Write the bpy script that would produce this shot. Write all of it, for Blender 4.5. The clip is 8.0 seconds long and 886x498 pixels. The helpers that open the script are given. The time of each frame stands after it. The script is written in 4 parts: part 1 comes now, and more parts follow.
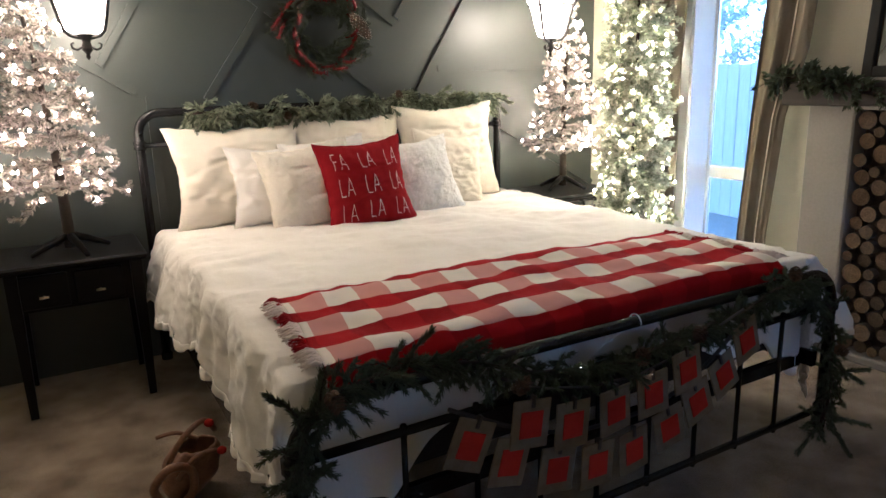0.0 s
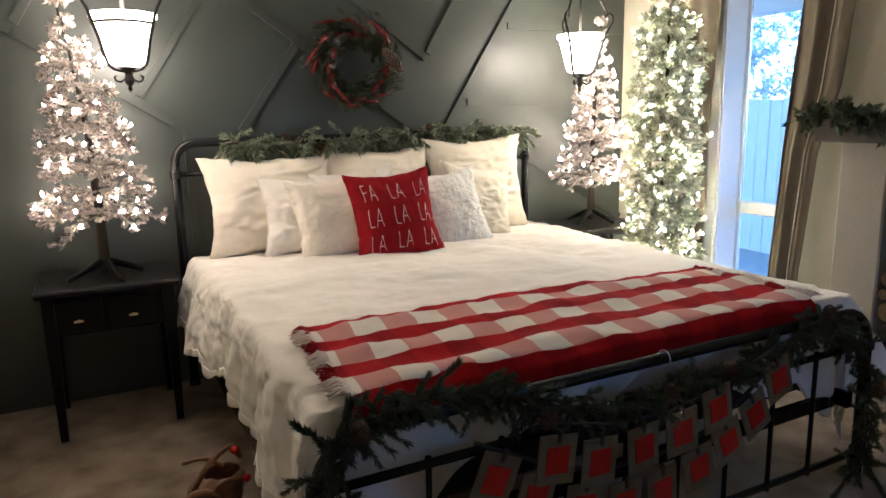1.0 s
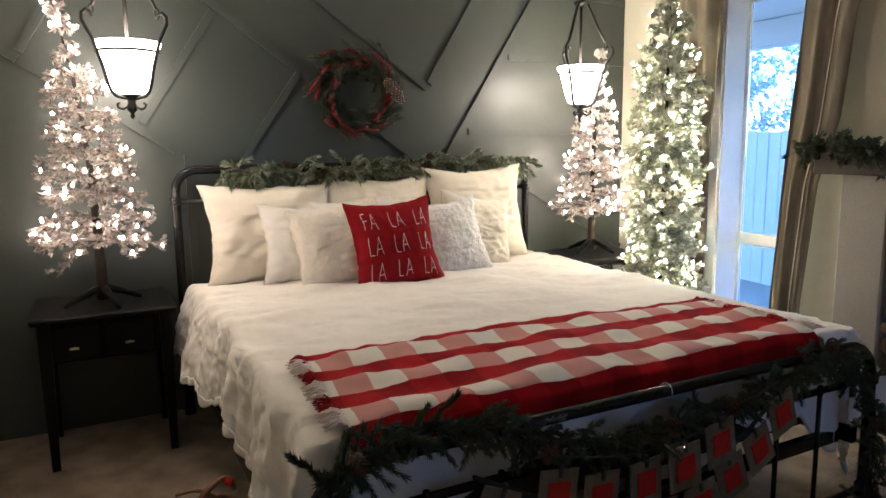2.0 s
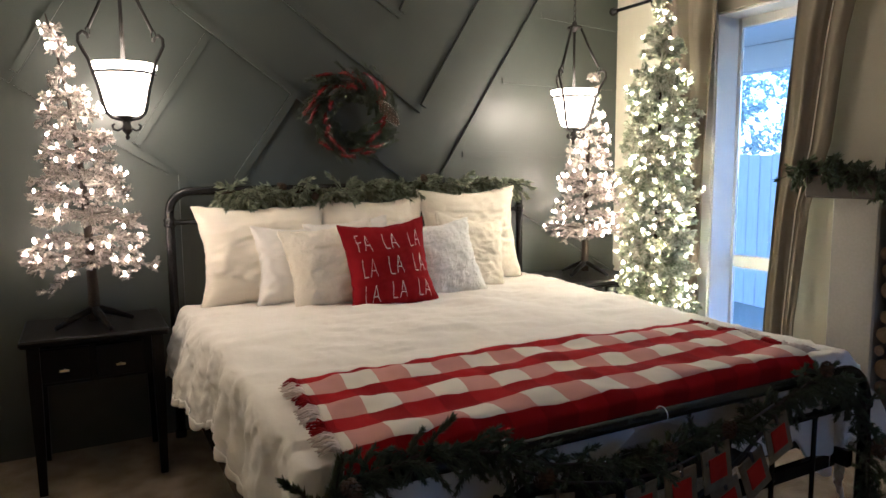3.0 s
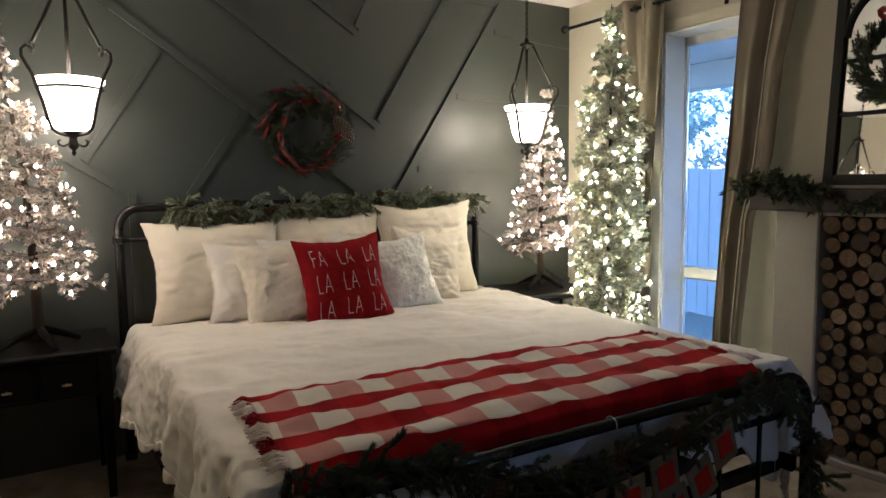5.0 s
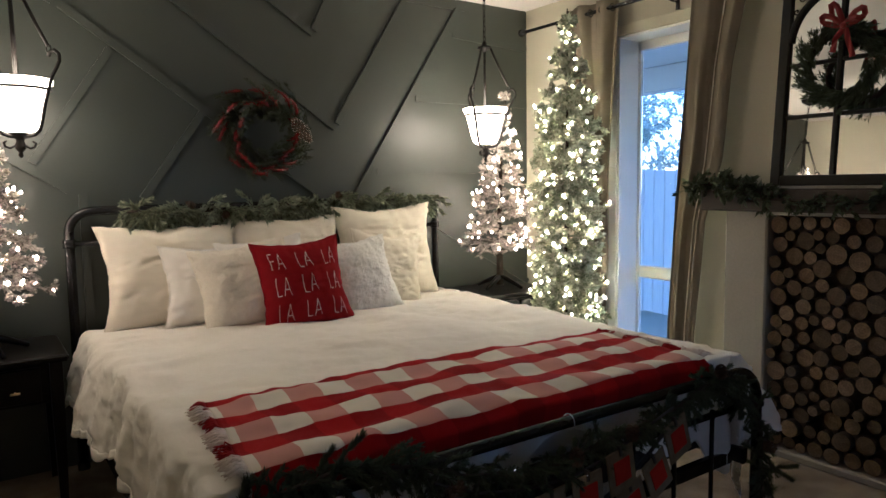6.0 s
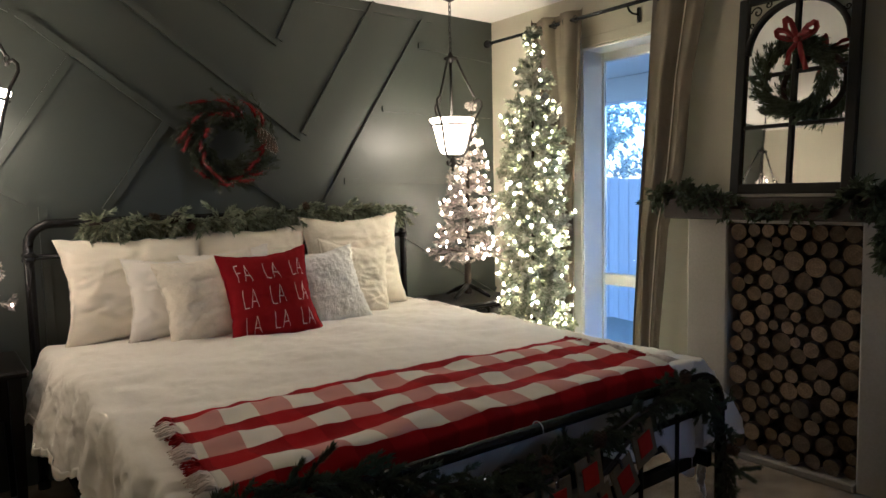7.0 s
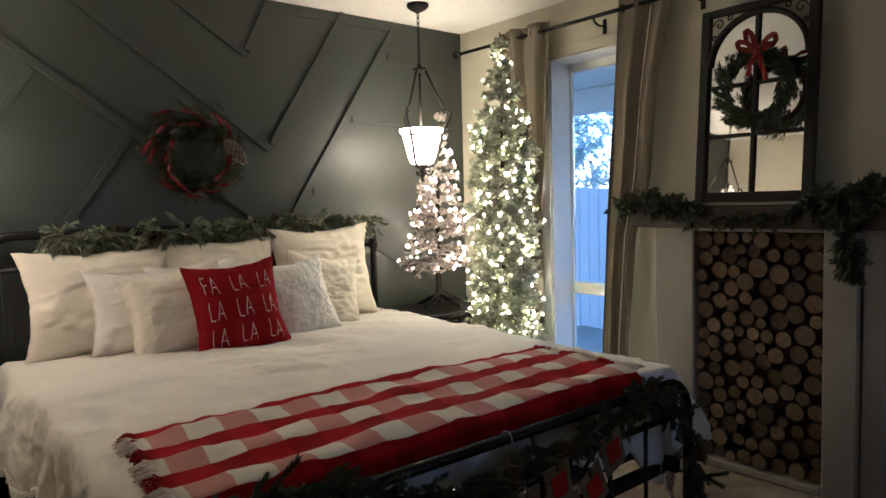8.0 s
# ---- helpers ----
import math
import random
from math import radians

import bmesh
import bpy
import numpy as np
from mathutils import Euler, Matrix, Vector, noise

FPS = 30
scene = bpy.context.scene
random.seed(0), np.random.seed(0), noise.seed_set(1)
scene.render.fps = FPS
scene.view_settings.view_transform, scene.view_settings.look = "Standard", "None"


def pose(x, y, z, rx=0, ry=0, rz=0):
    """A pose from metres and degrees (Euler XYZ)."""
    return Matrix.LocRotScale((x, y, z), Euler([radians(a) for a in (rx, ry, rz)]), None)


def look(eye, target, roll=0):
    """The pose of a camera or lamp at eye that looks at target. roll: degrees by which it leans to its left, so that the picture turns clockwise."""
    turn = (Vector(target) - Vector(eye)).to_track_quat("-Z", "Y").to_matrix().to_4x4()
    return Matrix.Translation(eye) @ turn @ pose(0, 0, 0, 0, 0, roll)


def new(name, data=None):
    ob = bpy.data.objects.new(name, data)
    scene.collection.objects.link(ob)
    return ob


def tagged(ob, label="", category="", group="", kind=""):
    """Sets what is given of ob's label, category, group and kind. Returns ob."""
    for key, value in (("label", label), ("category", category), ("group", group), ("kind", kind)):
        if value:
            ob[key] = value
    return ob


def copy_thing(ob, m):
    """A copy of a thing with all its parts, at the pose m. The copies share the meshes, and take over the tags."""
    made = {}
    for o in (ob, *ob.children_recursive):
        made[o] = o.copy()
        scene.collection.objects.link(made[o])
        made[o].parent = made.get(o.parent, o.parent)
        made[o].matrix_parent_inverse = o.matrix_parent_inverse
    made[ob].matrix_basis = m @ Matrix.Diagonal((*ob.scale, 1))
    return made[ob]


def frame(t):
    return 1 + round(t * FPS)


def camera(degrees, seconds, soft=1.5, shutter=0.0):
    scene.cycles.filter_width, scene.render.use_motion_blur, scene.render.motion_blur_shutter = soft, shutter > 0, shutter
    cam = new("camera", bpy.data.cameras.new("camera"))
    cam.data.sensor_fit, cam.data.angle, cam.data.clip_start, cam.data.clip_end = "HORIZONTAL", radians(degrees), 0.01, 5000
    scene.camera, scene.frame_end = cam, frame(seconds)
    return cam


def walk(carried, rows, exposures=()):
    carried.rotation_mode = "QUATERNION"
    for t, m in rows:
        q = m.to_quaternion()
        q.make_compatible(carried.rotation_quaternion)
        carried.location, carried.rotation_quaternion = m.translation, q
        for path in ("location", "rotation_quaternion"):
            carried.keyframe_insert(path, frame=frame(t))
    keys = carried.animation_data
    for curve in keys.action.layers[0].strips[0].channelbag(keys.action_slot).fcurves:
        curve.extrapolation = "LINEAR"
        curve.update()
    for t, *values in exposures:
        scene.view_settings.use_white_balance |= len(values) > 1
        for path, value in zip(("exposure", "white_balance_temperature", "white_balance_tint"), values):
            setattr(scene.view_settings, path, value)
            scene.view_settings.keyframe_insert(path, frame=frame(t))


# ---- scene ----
cam = camera(65.9, 8.0)
PATH = [
    (0, (-0.366, -3.555, 1.291), (0.591, -1.861, 0.825), -1.7),
    (0.5, (-0.374, -3.56, 1.292), (0.555, -1.84, 0.869), -1.5),
    (1, (-0.376, -3.562, 1.295), (0.525, -1.816, 0.92), -1.2),
    (1.5, (-0.371, -3.556, 1.295), (0.525, -1.799, 0.966), -0.9),
    (3, (-0.374, -3.547, 1.299), (0.557, -1.792, 1.067), -0.5),
    (3.5, (-0.372, -3.546, 1.301), (0.558, -1.787, 1.094), -0.5),
    (4, (-0.362, -3.553, 1.301), (0.605, -1.814, 1.1), -0.6),
    (5.5, (-0.354, -3.579, 1.303), (0.717, -1.9, 1.113), -0.8),
    (6, (-0.354, -3.584, 1.301), (0.773, -1.943, 1.113), -0.9),
    (6.5, (-0.359, -3.59, 1.306), (0.812, -1.979, 1.128), -0.9),
    (7, (-0.362, -3.593, 1.308), (0.843, -2.005, 1.143), -1.2),
    (7.5, (-0.351, -3.601, 1.309), (0.885, -2.036, 1.159), -1.4),
    (8, (-0.344, -3.601, 1.305), (0.923, -2.06, 1.169), -1.5),
]
walk(cam, [(t, look(eye, target, roll)) for t, eye, target, roll in PATH], exposures=[(0.0, 2.99, 4870, 13), (1.5, 2.76, 4880, 13), (3.0, 2.58, 4910, 13), (3.5, 2.24, 4950, 12), (4.0, 2.12, 4950, 11), (5.5, 2.07, 4960, 11), (8.0, 2.01, 4970, 10)])

# ---- world, daylight ----
world = bpy.data.worlds.new("sky")
scene.world = world
world.use_nodes = True
wn = world.node_tree.nodes
sky = wn.new("ShaderNodeTexSky")
sky.sky_type = "NISHITA"
sky.sun_disc = False
sky.ozone_density = 6.0
sky.sun_elevation, sky.sun_rotation = radians(50), radians(90)
world.node_tree.links.new(sky.outputs[0], wn["Background"].inputs[0])
wn["Background"].inputs[1].default_value = 0.15
sun = new("sun", bpy.data.lights.new("sun", "SUN"))
sun.data.energy, sun.data.angle, sun.data.color = 0.35, radians(12), (1.0, 0.95, 0.88)
sun.matrix_world = look((12.4, 0, 10), (4, 0, 0))


# ---- materials ----
def material(name, dark, light, rough=0.6, metal=0.0, scale=8.0, fine=120.0, bump=0.15, spread=0.5, sheen=0.0,
             island=0.0, coat=0.0, gloss=0.5, depth=0.004, stretch=(1, 1, 1)):
    """A surface whose colour wanders between two tones at two scales, with fine relief."""
    m = bpy.data.materials.new(name)
    m.use_nodes = True
    nt = m.node_tree
    n, link = nt.nodes, nt.links.new
    b = n["Principled BSDF"]
    tc = n.new("ShaderNodeTexCoord")
    mp = n.new("ShaderNodeMapping")
    mp.inputs["Scale"].default_value = stretch
    link(tc.outputs["Object"], mp.inputs[0])
    big, small = n.new("ShaderNodeTexNoise"), n.new("ShaderNodeTexNoise")
    big.inputs["Scale"].default_value, small.inputs["Scale"].default_value = scale, fine
    big.inputs["Detail"].default_value, small.inputs["Detail"].default_value = 4, 3
    for x in (big, small):
        link(mp.outputs[0], x.inputs["Vector"])
    add = n.new("ShaderNodeMath")
    add.operation = "MULTIPLY_ADD"
    link(big.outputs["Fac"], add.inputs[0])
    add.inputs[1].default_value = spread * 2
    link(small.outputs["Fac"], add.inputs[2])
    last = add.outputs[0]
    if island:
        geo = n.new("ShaderNodeNewGeometry")
        more = n.new("ShaderNodeMath")
        more.operation = "MULTIPLY_ADD"
        link(geo.outputs["Random Per Island"], more.inputs[0])
        more.inputs[1].default_value = island
        link(last, more.inputs[2])
        last = more.outputs[0]
    ramp = n.new("ShaderNodeValToRGB")
    ramp.color_ramp.elements[0].color, ramp.color_ramp.elements[1].color = (*dark, 1), (*light, 1)
    mid = 0.5 + spread + island / 2
    ramp.color_ramp.elements[0].position, ramp.color_ramp.elements[1].position = 0.2, 0.8
    sub = n.new("ShaderNodeMath")
    sub.operation = "MULTIPLY"
    link(last, sub.inputs[0])
    sub.inputs[1].default_value = 0.5 / mid
    link(sub.outputs[0], ramp.inputs[0])
    link(ramp.outputs[0], b.inputs["Base Color"])
    b.inputs["Roughness"].default_value, b.inputs["Metallic"].default_value = rough, metal
    b.inputs["Specular IOR Level"].default_value = gloss
    b.inputs["Sheen Weight"].default_value = sheen
    b.inputs["Coat Weight"].default_value = coat
    bp = n.new("ShaderNodeBump")
    bp.inputs["Strength"].default_value, bp.inputs["Distance"].default_value = bump, depth
    link(small.outputs["Fac"], bp.inputs["Height"])
    link(bp.outputs[0], b.inputs["Normal"])
    return m


def glowing(name, colour, strength):
    m = bpy.data.materials.new(name)
    m.use_nodes = True
    b = m.node_tree.nodes["Principled BSDF"]
    b.inputs["Base Color"].default_value = (0.8, 0.8, 0.8, 1)
    b.inputs["Emission Color"].default_value = (*colour, 1)
    b.inputs["Emission Strength"].default_value = strength
    return m


GREEN = material("green_wall_paint", (0.030, 0.0365, 0.031), (0.041, 0.048, 0.041), gloss=0.65, rough=0.42, scale=1.5, fine=140, bump=0.12)
CREAM = material("cream_wall_paint", (0.46, 0.435, 0.34), (0.55, 0.525, 0.415), rough=0.75, scale=2, fine=160, bump=0.12)
CEILING = material("ceiling_paint", (0.66, 0.64, 0.60), (0.76, 0.74, 0.70), rough=0.9, scale=3, fine=90, bump=0.3)
CARPET = material("beige_carpet", (0.125, 0.088, 0.055), (0.44, 0.345, 0.24), gloss=0.08, rough=0.97, scale=6, fine=190, bump=1.0, depth=0.014, spread=0.7, sheen=0.2)
for node in CARPET.node_tree.nodes:
    if node.type == "VALTORGB":
        node.color_ramp.elements[0].position, node.color_ramp.elements[1].position = 0.36, 0.64
IRON = material("black_iron", (0.006, 0.006, 0.0065), (0.016, 0.0155, 0.0155), gloss=0.3, rough=0.27, scale=20, fine=180, bump=0.1)
DULLIRON = material("dull_black_iron", (0.008, 0.0075, 0.007), (0.02, 0.018, 0.016), gloss=0.3, rough=0.65, scale=20, fine=150, bump=0.2)
BRONZE = material("dark_bronze", (0.007, 0.006, 0.0055), (0.018, 0.015, 0.013), gloss=0.2, rough=0.55, metal=0.0, scale=30, fine=200, bump=0.12)
BLACKWOOD = material("black_painted_wood", (0.003, 0.0026, 0.0026), (0.008, 0.007, 0.0066), gloss=0.15, rough=0.36, scale=6, fine=90, bump=0.15, stretch=(1, 6, 6))
DARKWOOD = material("dark_stained_wood", (0.018, 0.012, 0.009), (0.05, 0.033, 0.022), rough=0.55, scale=8, fine=60, bump=0.3, stretch=(8, 1, 8))
BRASS = material("brass", (0.55, 0.40, 0.18), (0.75, 0.58, 0.30), rough=0.3, metal=1.0, scale=30, fine=200, bump=0.05)
LINEN = material("white_linen", (0.76, 0.72, 0.66), (0.85, 0.815, 0.76), gloss=0.08, rough=0.9, scale=6, fine=95, bump=0.16, depth=0.004, sheen=0.2)
SHAM = material("cream_woven_cotton", (0.72, 0.66, 0.55), (0.83, 0.77, 0.66), gloss=0.08, rough=0.92, scale=9, fine=300, bump=0.5, depth=0.003, sheen=0.25, stretch=(1, 1, 5))
COTTON = material("white_cotton", (0.70, 0.66, 0.61), (0.80, 0.77, 0.73), gloss=0.08, rough=0.92, scale=8, fine=380, bump=0.4, depth=0.002, sheen=0.25)
# The shade under the bed is put into this cloth's dark colour.
TICKING = material("bed_shade_ticking_cloth", (0.022, 0.021, 0.022), (0.05, 0.047, 0.047), gloss=0.1, rough=0.95, scale=10, fine=260, bump=0.3)
FLUFF = material("white_tufted_cotton", (0.72, 0.70, 0.66), (0.88, 0.87, 0.84), gloss=0.08, rough=0.95, scale=30, fine=110, bump=0.5, depth=0.008, sheen=0.3)
CREAMFLUFF = material("cream_tufted_cotton", (0.72, 0.66, 0.56), (0.86, 0.80, 0.70), gloss=0.08, rough=0.95, scale=30, fine=110, bump=0.5, depth=0.008, sheen=0.3)
REDCLOTH = material("red_canvas", (0.20, 0.006, 0.009), (0.29, 0.010, 0.014), gloss=0.08, rough=0.9, scale=12, fine=400, bump=0.4, depth=0.002)
LETTER = material("white_embroidery", (0.75, 0.66, 0.60), (0.82, 0.74, 0.68), rough=0.8, scale=40, fine=300)
FRINGE = material("fringe_yarn", (0.55, 0.45, 0.40), (0.80, 0.72, 0.66), gloss=0.08, rough=0.95, island=0.8)
FLOCK = material("flocked_needles", (0.045, 0.035, 0.024), (0.80, 0.73, 0.67), rough=0.9, scale=25, fine=150, island=1.5, bump=0.1)
FROST = material("frosted_green_needles", (0.13, 0.155, 0.085), (0.82, 0.83, 0.66), rough=0.85, scale=14, fine=120, island=1.6, bump=0.1)
FIR = material("soft_fir_needles", (0.060, 0.080, 0.048), (0.40, 0.43, 0.30), rough=0.75, scale=16, fine=120, island=1.4, bump=0.1)
DARKFIR = material("dark_fir_needles", (0.018, 0.027, 0.014), (0.10, 0.125, 0.07), rough=0.8, scale=16, fine=120, island=1.4, bump=0.1)
BARK = material("brown_bark", (0.018, 0.012, 0.009), (0.06, 0.042, 0.03), rough=0.9, scale=40, fine=150, bump=0.6)
SPARKLE = material("glitter_bead", (0.62, 0.42, 0.33), (0.85, 0.66, 0.52), rough=0.25, metal=0.7)
WINEBERRY = material("wine_red_berries", (0.05, 0.002, 0.003), (0.22, 0.008, 0.010), rough=0.22, scale=60, fine=200, coat=0.3)
WREATHFIR = material("deep_green_wreath_needles", (0.011, 0.016, 0.008), (0.062, 0.078, 0.038), rough=0.7, scale=16, fine=120, island=1.4, bump=0.1)
CONE = material("pine_cone_scales", (0.03, 0.017, 0.010), (0.14, 0.085, 0.05), rough=0.8, island=1.2, scale=40)
RIBBON = material("red_ribbon", (0.17, 0.008, 0.008), (0.30, 0.020, 0.018), rough=0.6, scale=20, fine=250)
DRAPE = material("taupe_curtain_cloth", (0.11, 0.093, 0.069), (0.175, 0.149, 0.112), gloss=0.15, rough=0.95, scale=7, fine=260, bump=0.3, depth=0.003)
WHITEPAINT = material("white_painted_wood", (0.72, 0.72, 0.72), (0.82, 0.82, 0.82), rough=0.45, scale=4, fine=90, bump=0.08)
# Greyer than off-white: the shade on the mantel is put into the paint.
SURROUND = material("shaded_off_white_mantel_paint", (0.22, 0.20, 0.175), (0.30, 0.275, 0.245), rough=0.6, scale=3, fine=80, bump=0.12)
BURLAP = material("burlap", (0.11, 0.082, 0.05), (0.25, 0.195, 0.13), gloss=0.08, rough=0.95, scale=30, fine=420, bump=0.8, depth=0.003)
REDFELT = material("red_felt", (0.32, 0.016, 0.010), (0.48, 0.034, 0.022), gloss=0.08, rough=0.95, scale=30, fine=300, bump=0.4)
CORD = material("dark_cord", (0.012, 0.012, 0.014), (0.04, 0.035, 0.035), rough=0.8)
LEATHER = material("brown_leather", (0.10, 0.045, 0.022), (0.30, 0.15, 0.08), rough=0.5, scale=14, fine=120, bump=0.25)
# Plain dark brown for the boards behind the logs and the mirror.
DARKBOARD = material("dark_recess_board", (0.022, 0.016, 0.011), (0.06, 0.044, 0.031), rough=0.9)
FENCE = material("weathered_white_fence", (0.52, 0.53, 0.54), (0.70, 0.71, 0.72), rough=0.8, scale=5, fine=60, bump=0.3, stretch=(8, 8, 1))
SNOWLEAF = material("snow_dusted_leaves", (0.42, 0.54, 0.53), (0.80, 0.88, 0.88), rough=0.8, scale=3, fine=60, island=1.5)
GRASS = material("winter_lawn", (0.10, 0.12, 0.07), (0.35, 0.36, 0.33), rough=0.95, scale=1, fine=40, bump=0.6)
SHADE = glowing("lit_opal_glass", (1.0, 0.73, 0.435), 6.2)
BULB = glowing("lit_fairy_bulb", (1.0, 0.70, 0.42), 32.0)
TREEBULB = glowing("lit_tree_bulb", (1.0, 0.78, 0.43), 72.0)
MIRROR = material("mirror_glass", (0.86, 0.87, 0.86), (0.90, 0.91, 0.90), rough=0.02, metal=1.0, bump=0.0)


def pane_glass():
    m = bpy.data.materials.new("window_glass")
    m.use_nodes = True
    b = m.node_tree.nodes["Principled BSDF"]
    b.inputs["Roughness"].default_value, b.inputs["IOR"].default_value = 0.0, 1.2
    b.inputs["Transmission Weight"].default_value = 1.0
    b.inputs["Base Color"].default_value = (0.97, 0.98, 1, 1)
    return m


GLASS = pane_glass()


def log_end():
    """Cut wood with year rings round each piece's own axis, lighter or darker from piece to piece."""
    m = material("cut_log_ends", (0.06, 0.038, 0.021), (0.215, 0.145, 0.085), rough=0.85, scale=30, fine=160, bump=0.3)
    nt = m.node_tree
    n, link = nt.nodes, nt.links.new
    b = n["Principled BSDF"]
    src = b.inputs["Base Color"].links[0].from_socket
    info, tc = n.new("ShaderNodeObjectInfo"), n.new("ShaderNodeTexCoord")
    wave = n.new("ShaderNodeTexWave")
    wave.wave_type, wave.rings_direction = "RINGS", "X"
    wave.inputs["Scale"].default_value, wave.inputs["Distortion"].default_value = 26, 2.5
    link(tc.outputs["Object"], wave.inputs["Vector"])
    hsv = n.new("ShaderNodeHueSaturation")
    vary = n.new("ShaderNodeMapRange")
    link(info.outputs["Random"], vary.inputs[0])
    vary.inputs[3].default_value, vary.inputs[4].default_value = 0.45, 1.35
    link(vary.outputs[0], hsv.inputs["Value"])
    link(src, hsv.inputs["Color"])
    mix = n.new("ShaderNodeMix")
    mix.data_type, mix.blend_type = "RGBA", "MULTIPLY"
    mix.inputs["Factor"].default_value = 0.16
    link(hsv.outputs[0], mix.inputs["A"])
    link(wave.outputs["Color"], mix.inputs["B"])
    link(mix.outputs["Result"], b.inputs["Base Color"])
    return m


LOGEND = log_end()


def throw_cloth():
    """Buffalo check: rows of red between rows of white and pink squares, by the cloth's own weave coordinates."""
    m = material("red_and_white_check_weave", (0.93, 0.92, 0.90), (1, 1, 1), gloss=0.08, rough=0.95, scale=30, fine=420, bump=0.7, depth=0.003, sheen=0.0)
    nt = m.node_tree
    n, link = nt.nodes, nt.links.new
    b = n["Principled BSDF"]
    src = b.inputs["Base Color"].links[0].from_socket
    uv = n.new("ShaderNodeUVMap")
    sep = n.new("ShaderNodeSeparateXYZ")
    link(uv.outputs[0], sep.inputs[0])

    def math_node(op, a, bb):
        k = n.new("ShaderNodeMath")
        k.operation = op
        for i, v in enumerate((a, bb)):
            if isinstance(v, (int, float)):
                k.inputs[i].default_value = v
            else:
                link(v, k.inputs[i])
        return k.outputs[0]

    def mixed(f, a, bb):
        k = n.new("ShaderNodeMix")
        k.data_type = "RGBA"
        link(f, k.inputs["Factor"])
        for s, v in (("A", a), ("B", bb)):
            if isinstance(v, tuple):
                k.inputs[s].default_value = (*v, 1)
            else:
                link(v, k.inputs[s])
        return k.outputs["Result"]
    col = math_node("LESS_THAN", math_node("FRACT", sep.outputs[0], 0), 0.5)
    row = math_node("LESS_THAN", math_node("FRACT", sep.outputs[1], 0), 0.5)
    red = mixed(col, (0.35, 0.007, 0.010), (0.26, 0.005, 0.008))
    pale = mixed(col, (0.60, 0.31, 0.28), (0.80, 0.76, 0.69))
    cloth = mixed(row, pale, red)
    mul = n.new("ShaderNodeMix")
    mul.data_type, mul.blend_type = "RGBA", "MULTIPLY"
    mul.inputs["Factor"].default_value = 1.0
    link(cloth, mul.inputs["A"])
    link(src, mul.inputs["B"])
    link(mul.outputs["Result"], b.inputs["Base Color"])
    return m


THROW = throw_cloth()


# ---- mesh building ----
class Build:
    """Collects vertices and faces of one mesh."""

    def __init__(self, smooth=False):
        self.v, self.f, self.uv, self.smooth = [], [], [], smooth

    def add(self, verts, faces):
        k = len(self.v)
        self.v += [tuple(p) for p in verts]
        self.f += [tuple(i + k for i in f) for f in faces]
        return self

    def box(self, lo, hi, bevel=0.004, m=None):
        (x0, y0, z0), (x1, y1, z1) = lo, hi
        c, s = Vector(((x0 + x1) / 2, (y0 + y1) / 2, (z0 + z1) / 2)), Vector((abs(x1 - x0), abs(y1 - y0), abs(z1 - z0))) / 2
        bevel = min(bevel, min(s) * 0.6)
        idx, verts = {}, []
        for i in (-1, 1):
            for j in (-1, 1):
                for k in (-1, 1):
                    for a in range(3):
                        d = [bevel] * 3
                        d[a] = 0
                        idx[i, j, k, a] = len(verts)
                        p = c + Vector((i * (s.x - d[0]), j * (s.y - d[1]), k * (s.z - d[2])))
                        verts.append(m @ p if m else p)
        faces = []
        for a in range(3):
            o, q = (a + 1) % 3, (a + 2) % 3
            for sg in (-1, 1):
                ring = []
                for e, g in ((-1, -1), (1, -1), (1, 1), (-1, 1)):
                    key = [0, 0, 0]
                    key[a], key[o], key[q] = sg, e, g
                    ring.append(idx[(*key, a)])
                faces.append(ring if sg > 0 else ring[::-1])
        for a in range(3):
            o, q = (a + 1) % 3, (a + 2) % 3
            for e in (-1, 1):
                for g in (-1, 1):
                    k0, k1 = [0, 0, 0], [0, 0, 0]
                    k0[a], k1[a] = -1, 1
                    k0[o] = k1[o] = e
                    k0[q] = k1[q] = g
                    quad = [idx[(*k0, o)], idx[(*k1, o)], idx[(*k1, q)], idx[(*k0, q)]]
                    faces.append(quad if e * g < 0 else quad[::-1])
        for i in (-1, 1):
            for j in (-1, 1):
                for k in (-1, 1):
                    tri = [idx[i, j, k, 0], idx[i, j, k, 1], idx[i, j, k, 2]]
                    faces.append(tri if i * j * k > 0 else tri[::-1])
        return self.add(verts, faces)

    def tube(self, pts, r, n=8, cap=True):
        pts = [Vector(p) for p in pts]
        rs = r if isinstance(r, (list, tuple)) else [r] * len(pts)
        verts, faces, up = [], [], None
        for i, p in enumerate(pts):
            d = (pts[min(i + 1, len(pts) - 1)] - pts[max(i - 1, 0)]).normalized()
            if up is None:
                up = d.orthogonal().normalized()
            up = (up - d * up.dot(d)).normalized()
            side = d.cross(up)
            for k in range(n):
                a = 2 * math.pi * k / n
                verts.append(p + (up * math.cos(a) + side * math.sin(a)) * rs[i])
        for i in range(len(pts) - 1):
            for k in range(n):
                a, b = i * n + k, i * n + (k + 1) % n
                faces.append((a, b, b + n, a + n))
        if cap:
            faces.append(tuple(range(n))[::-1])
            faces.append(tuple(range((len(pts) - 1) * n, len(pts) * n)))
        return self.add(verts, faces)

    def lathe(self, profile, centre, n=24, m=None):
        verts, faces = [], []
        for r, z in profile:
            for k in range(n):
                a = 2 * math.pi * k / n
                p = Vector((r * math.cos(a), r * math.sin(a), z))
                verts.append((m @ p if m else p) + Vector(centre))
        for i in range(len(profile) - 1):
            for k in range(n):
                a, b = i * n + k, i * n + (k + 1) % n
                faces.append((a, b, b + n, a + n))
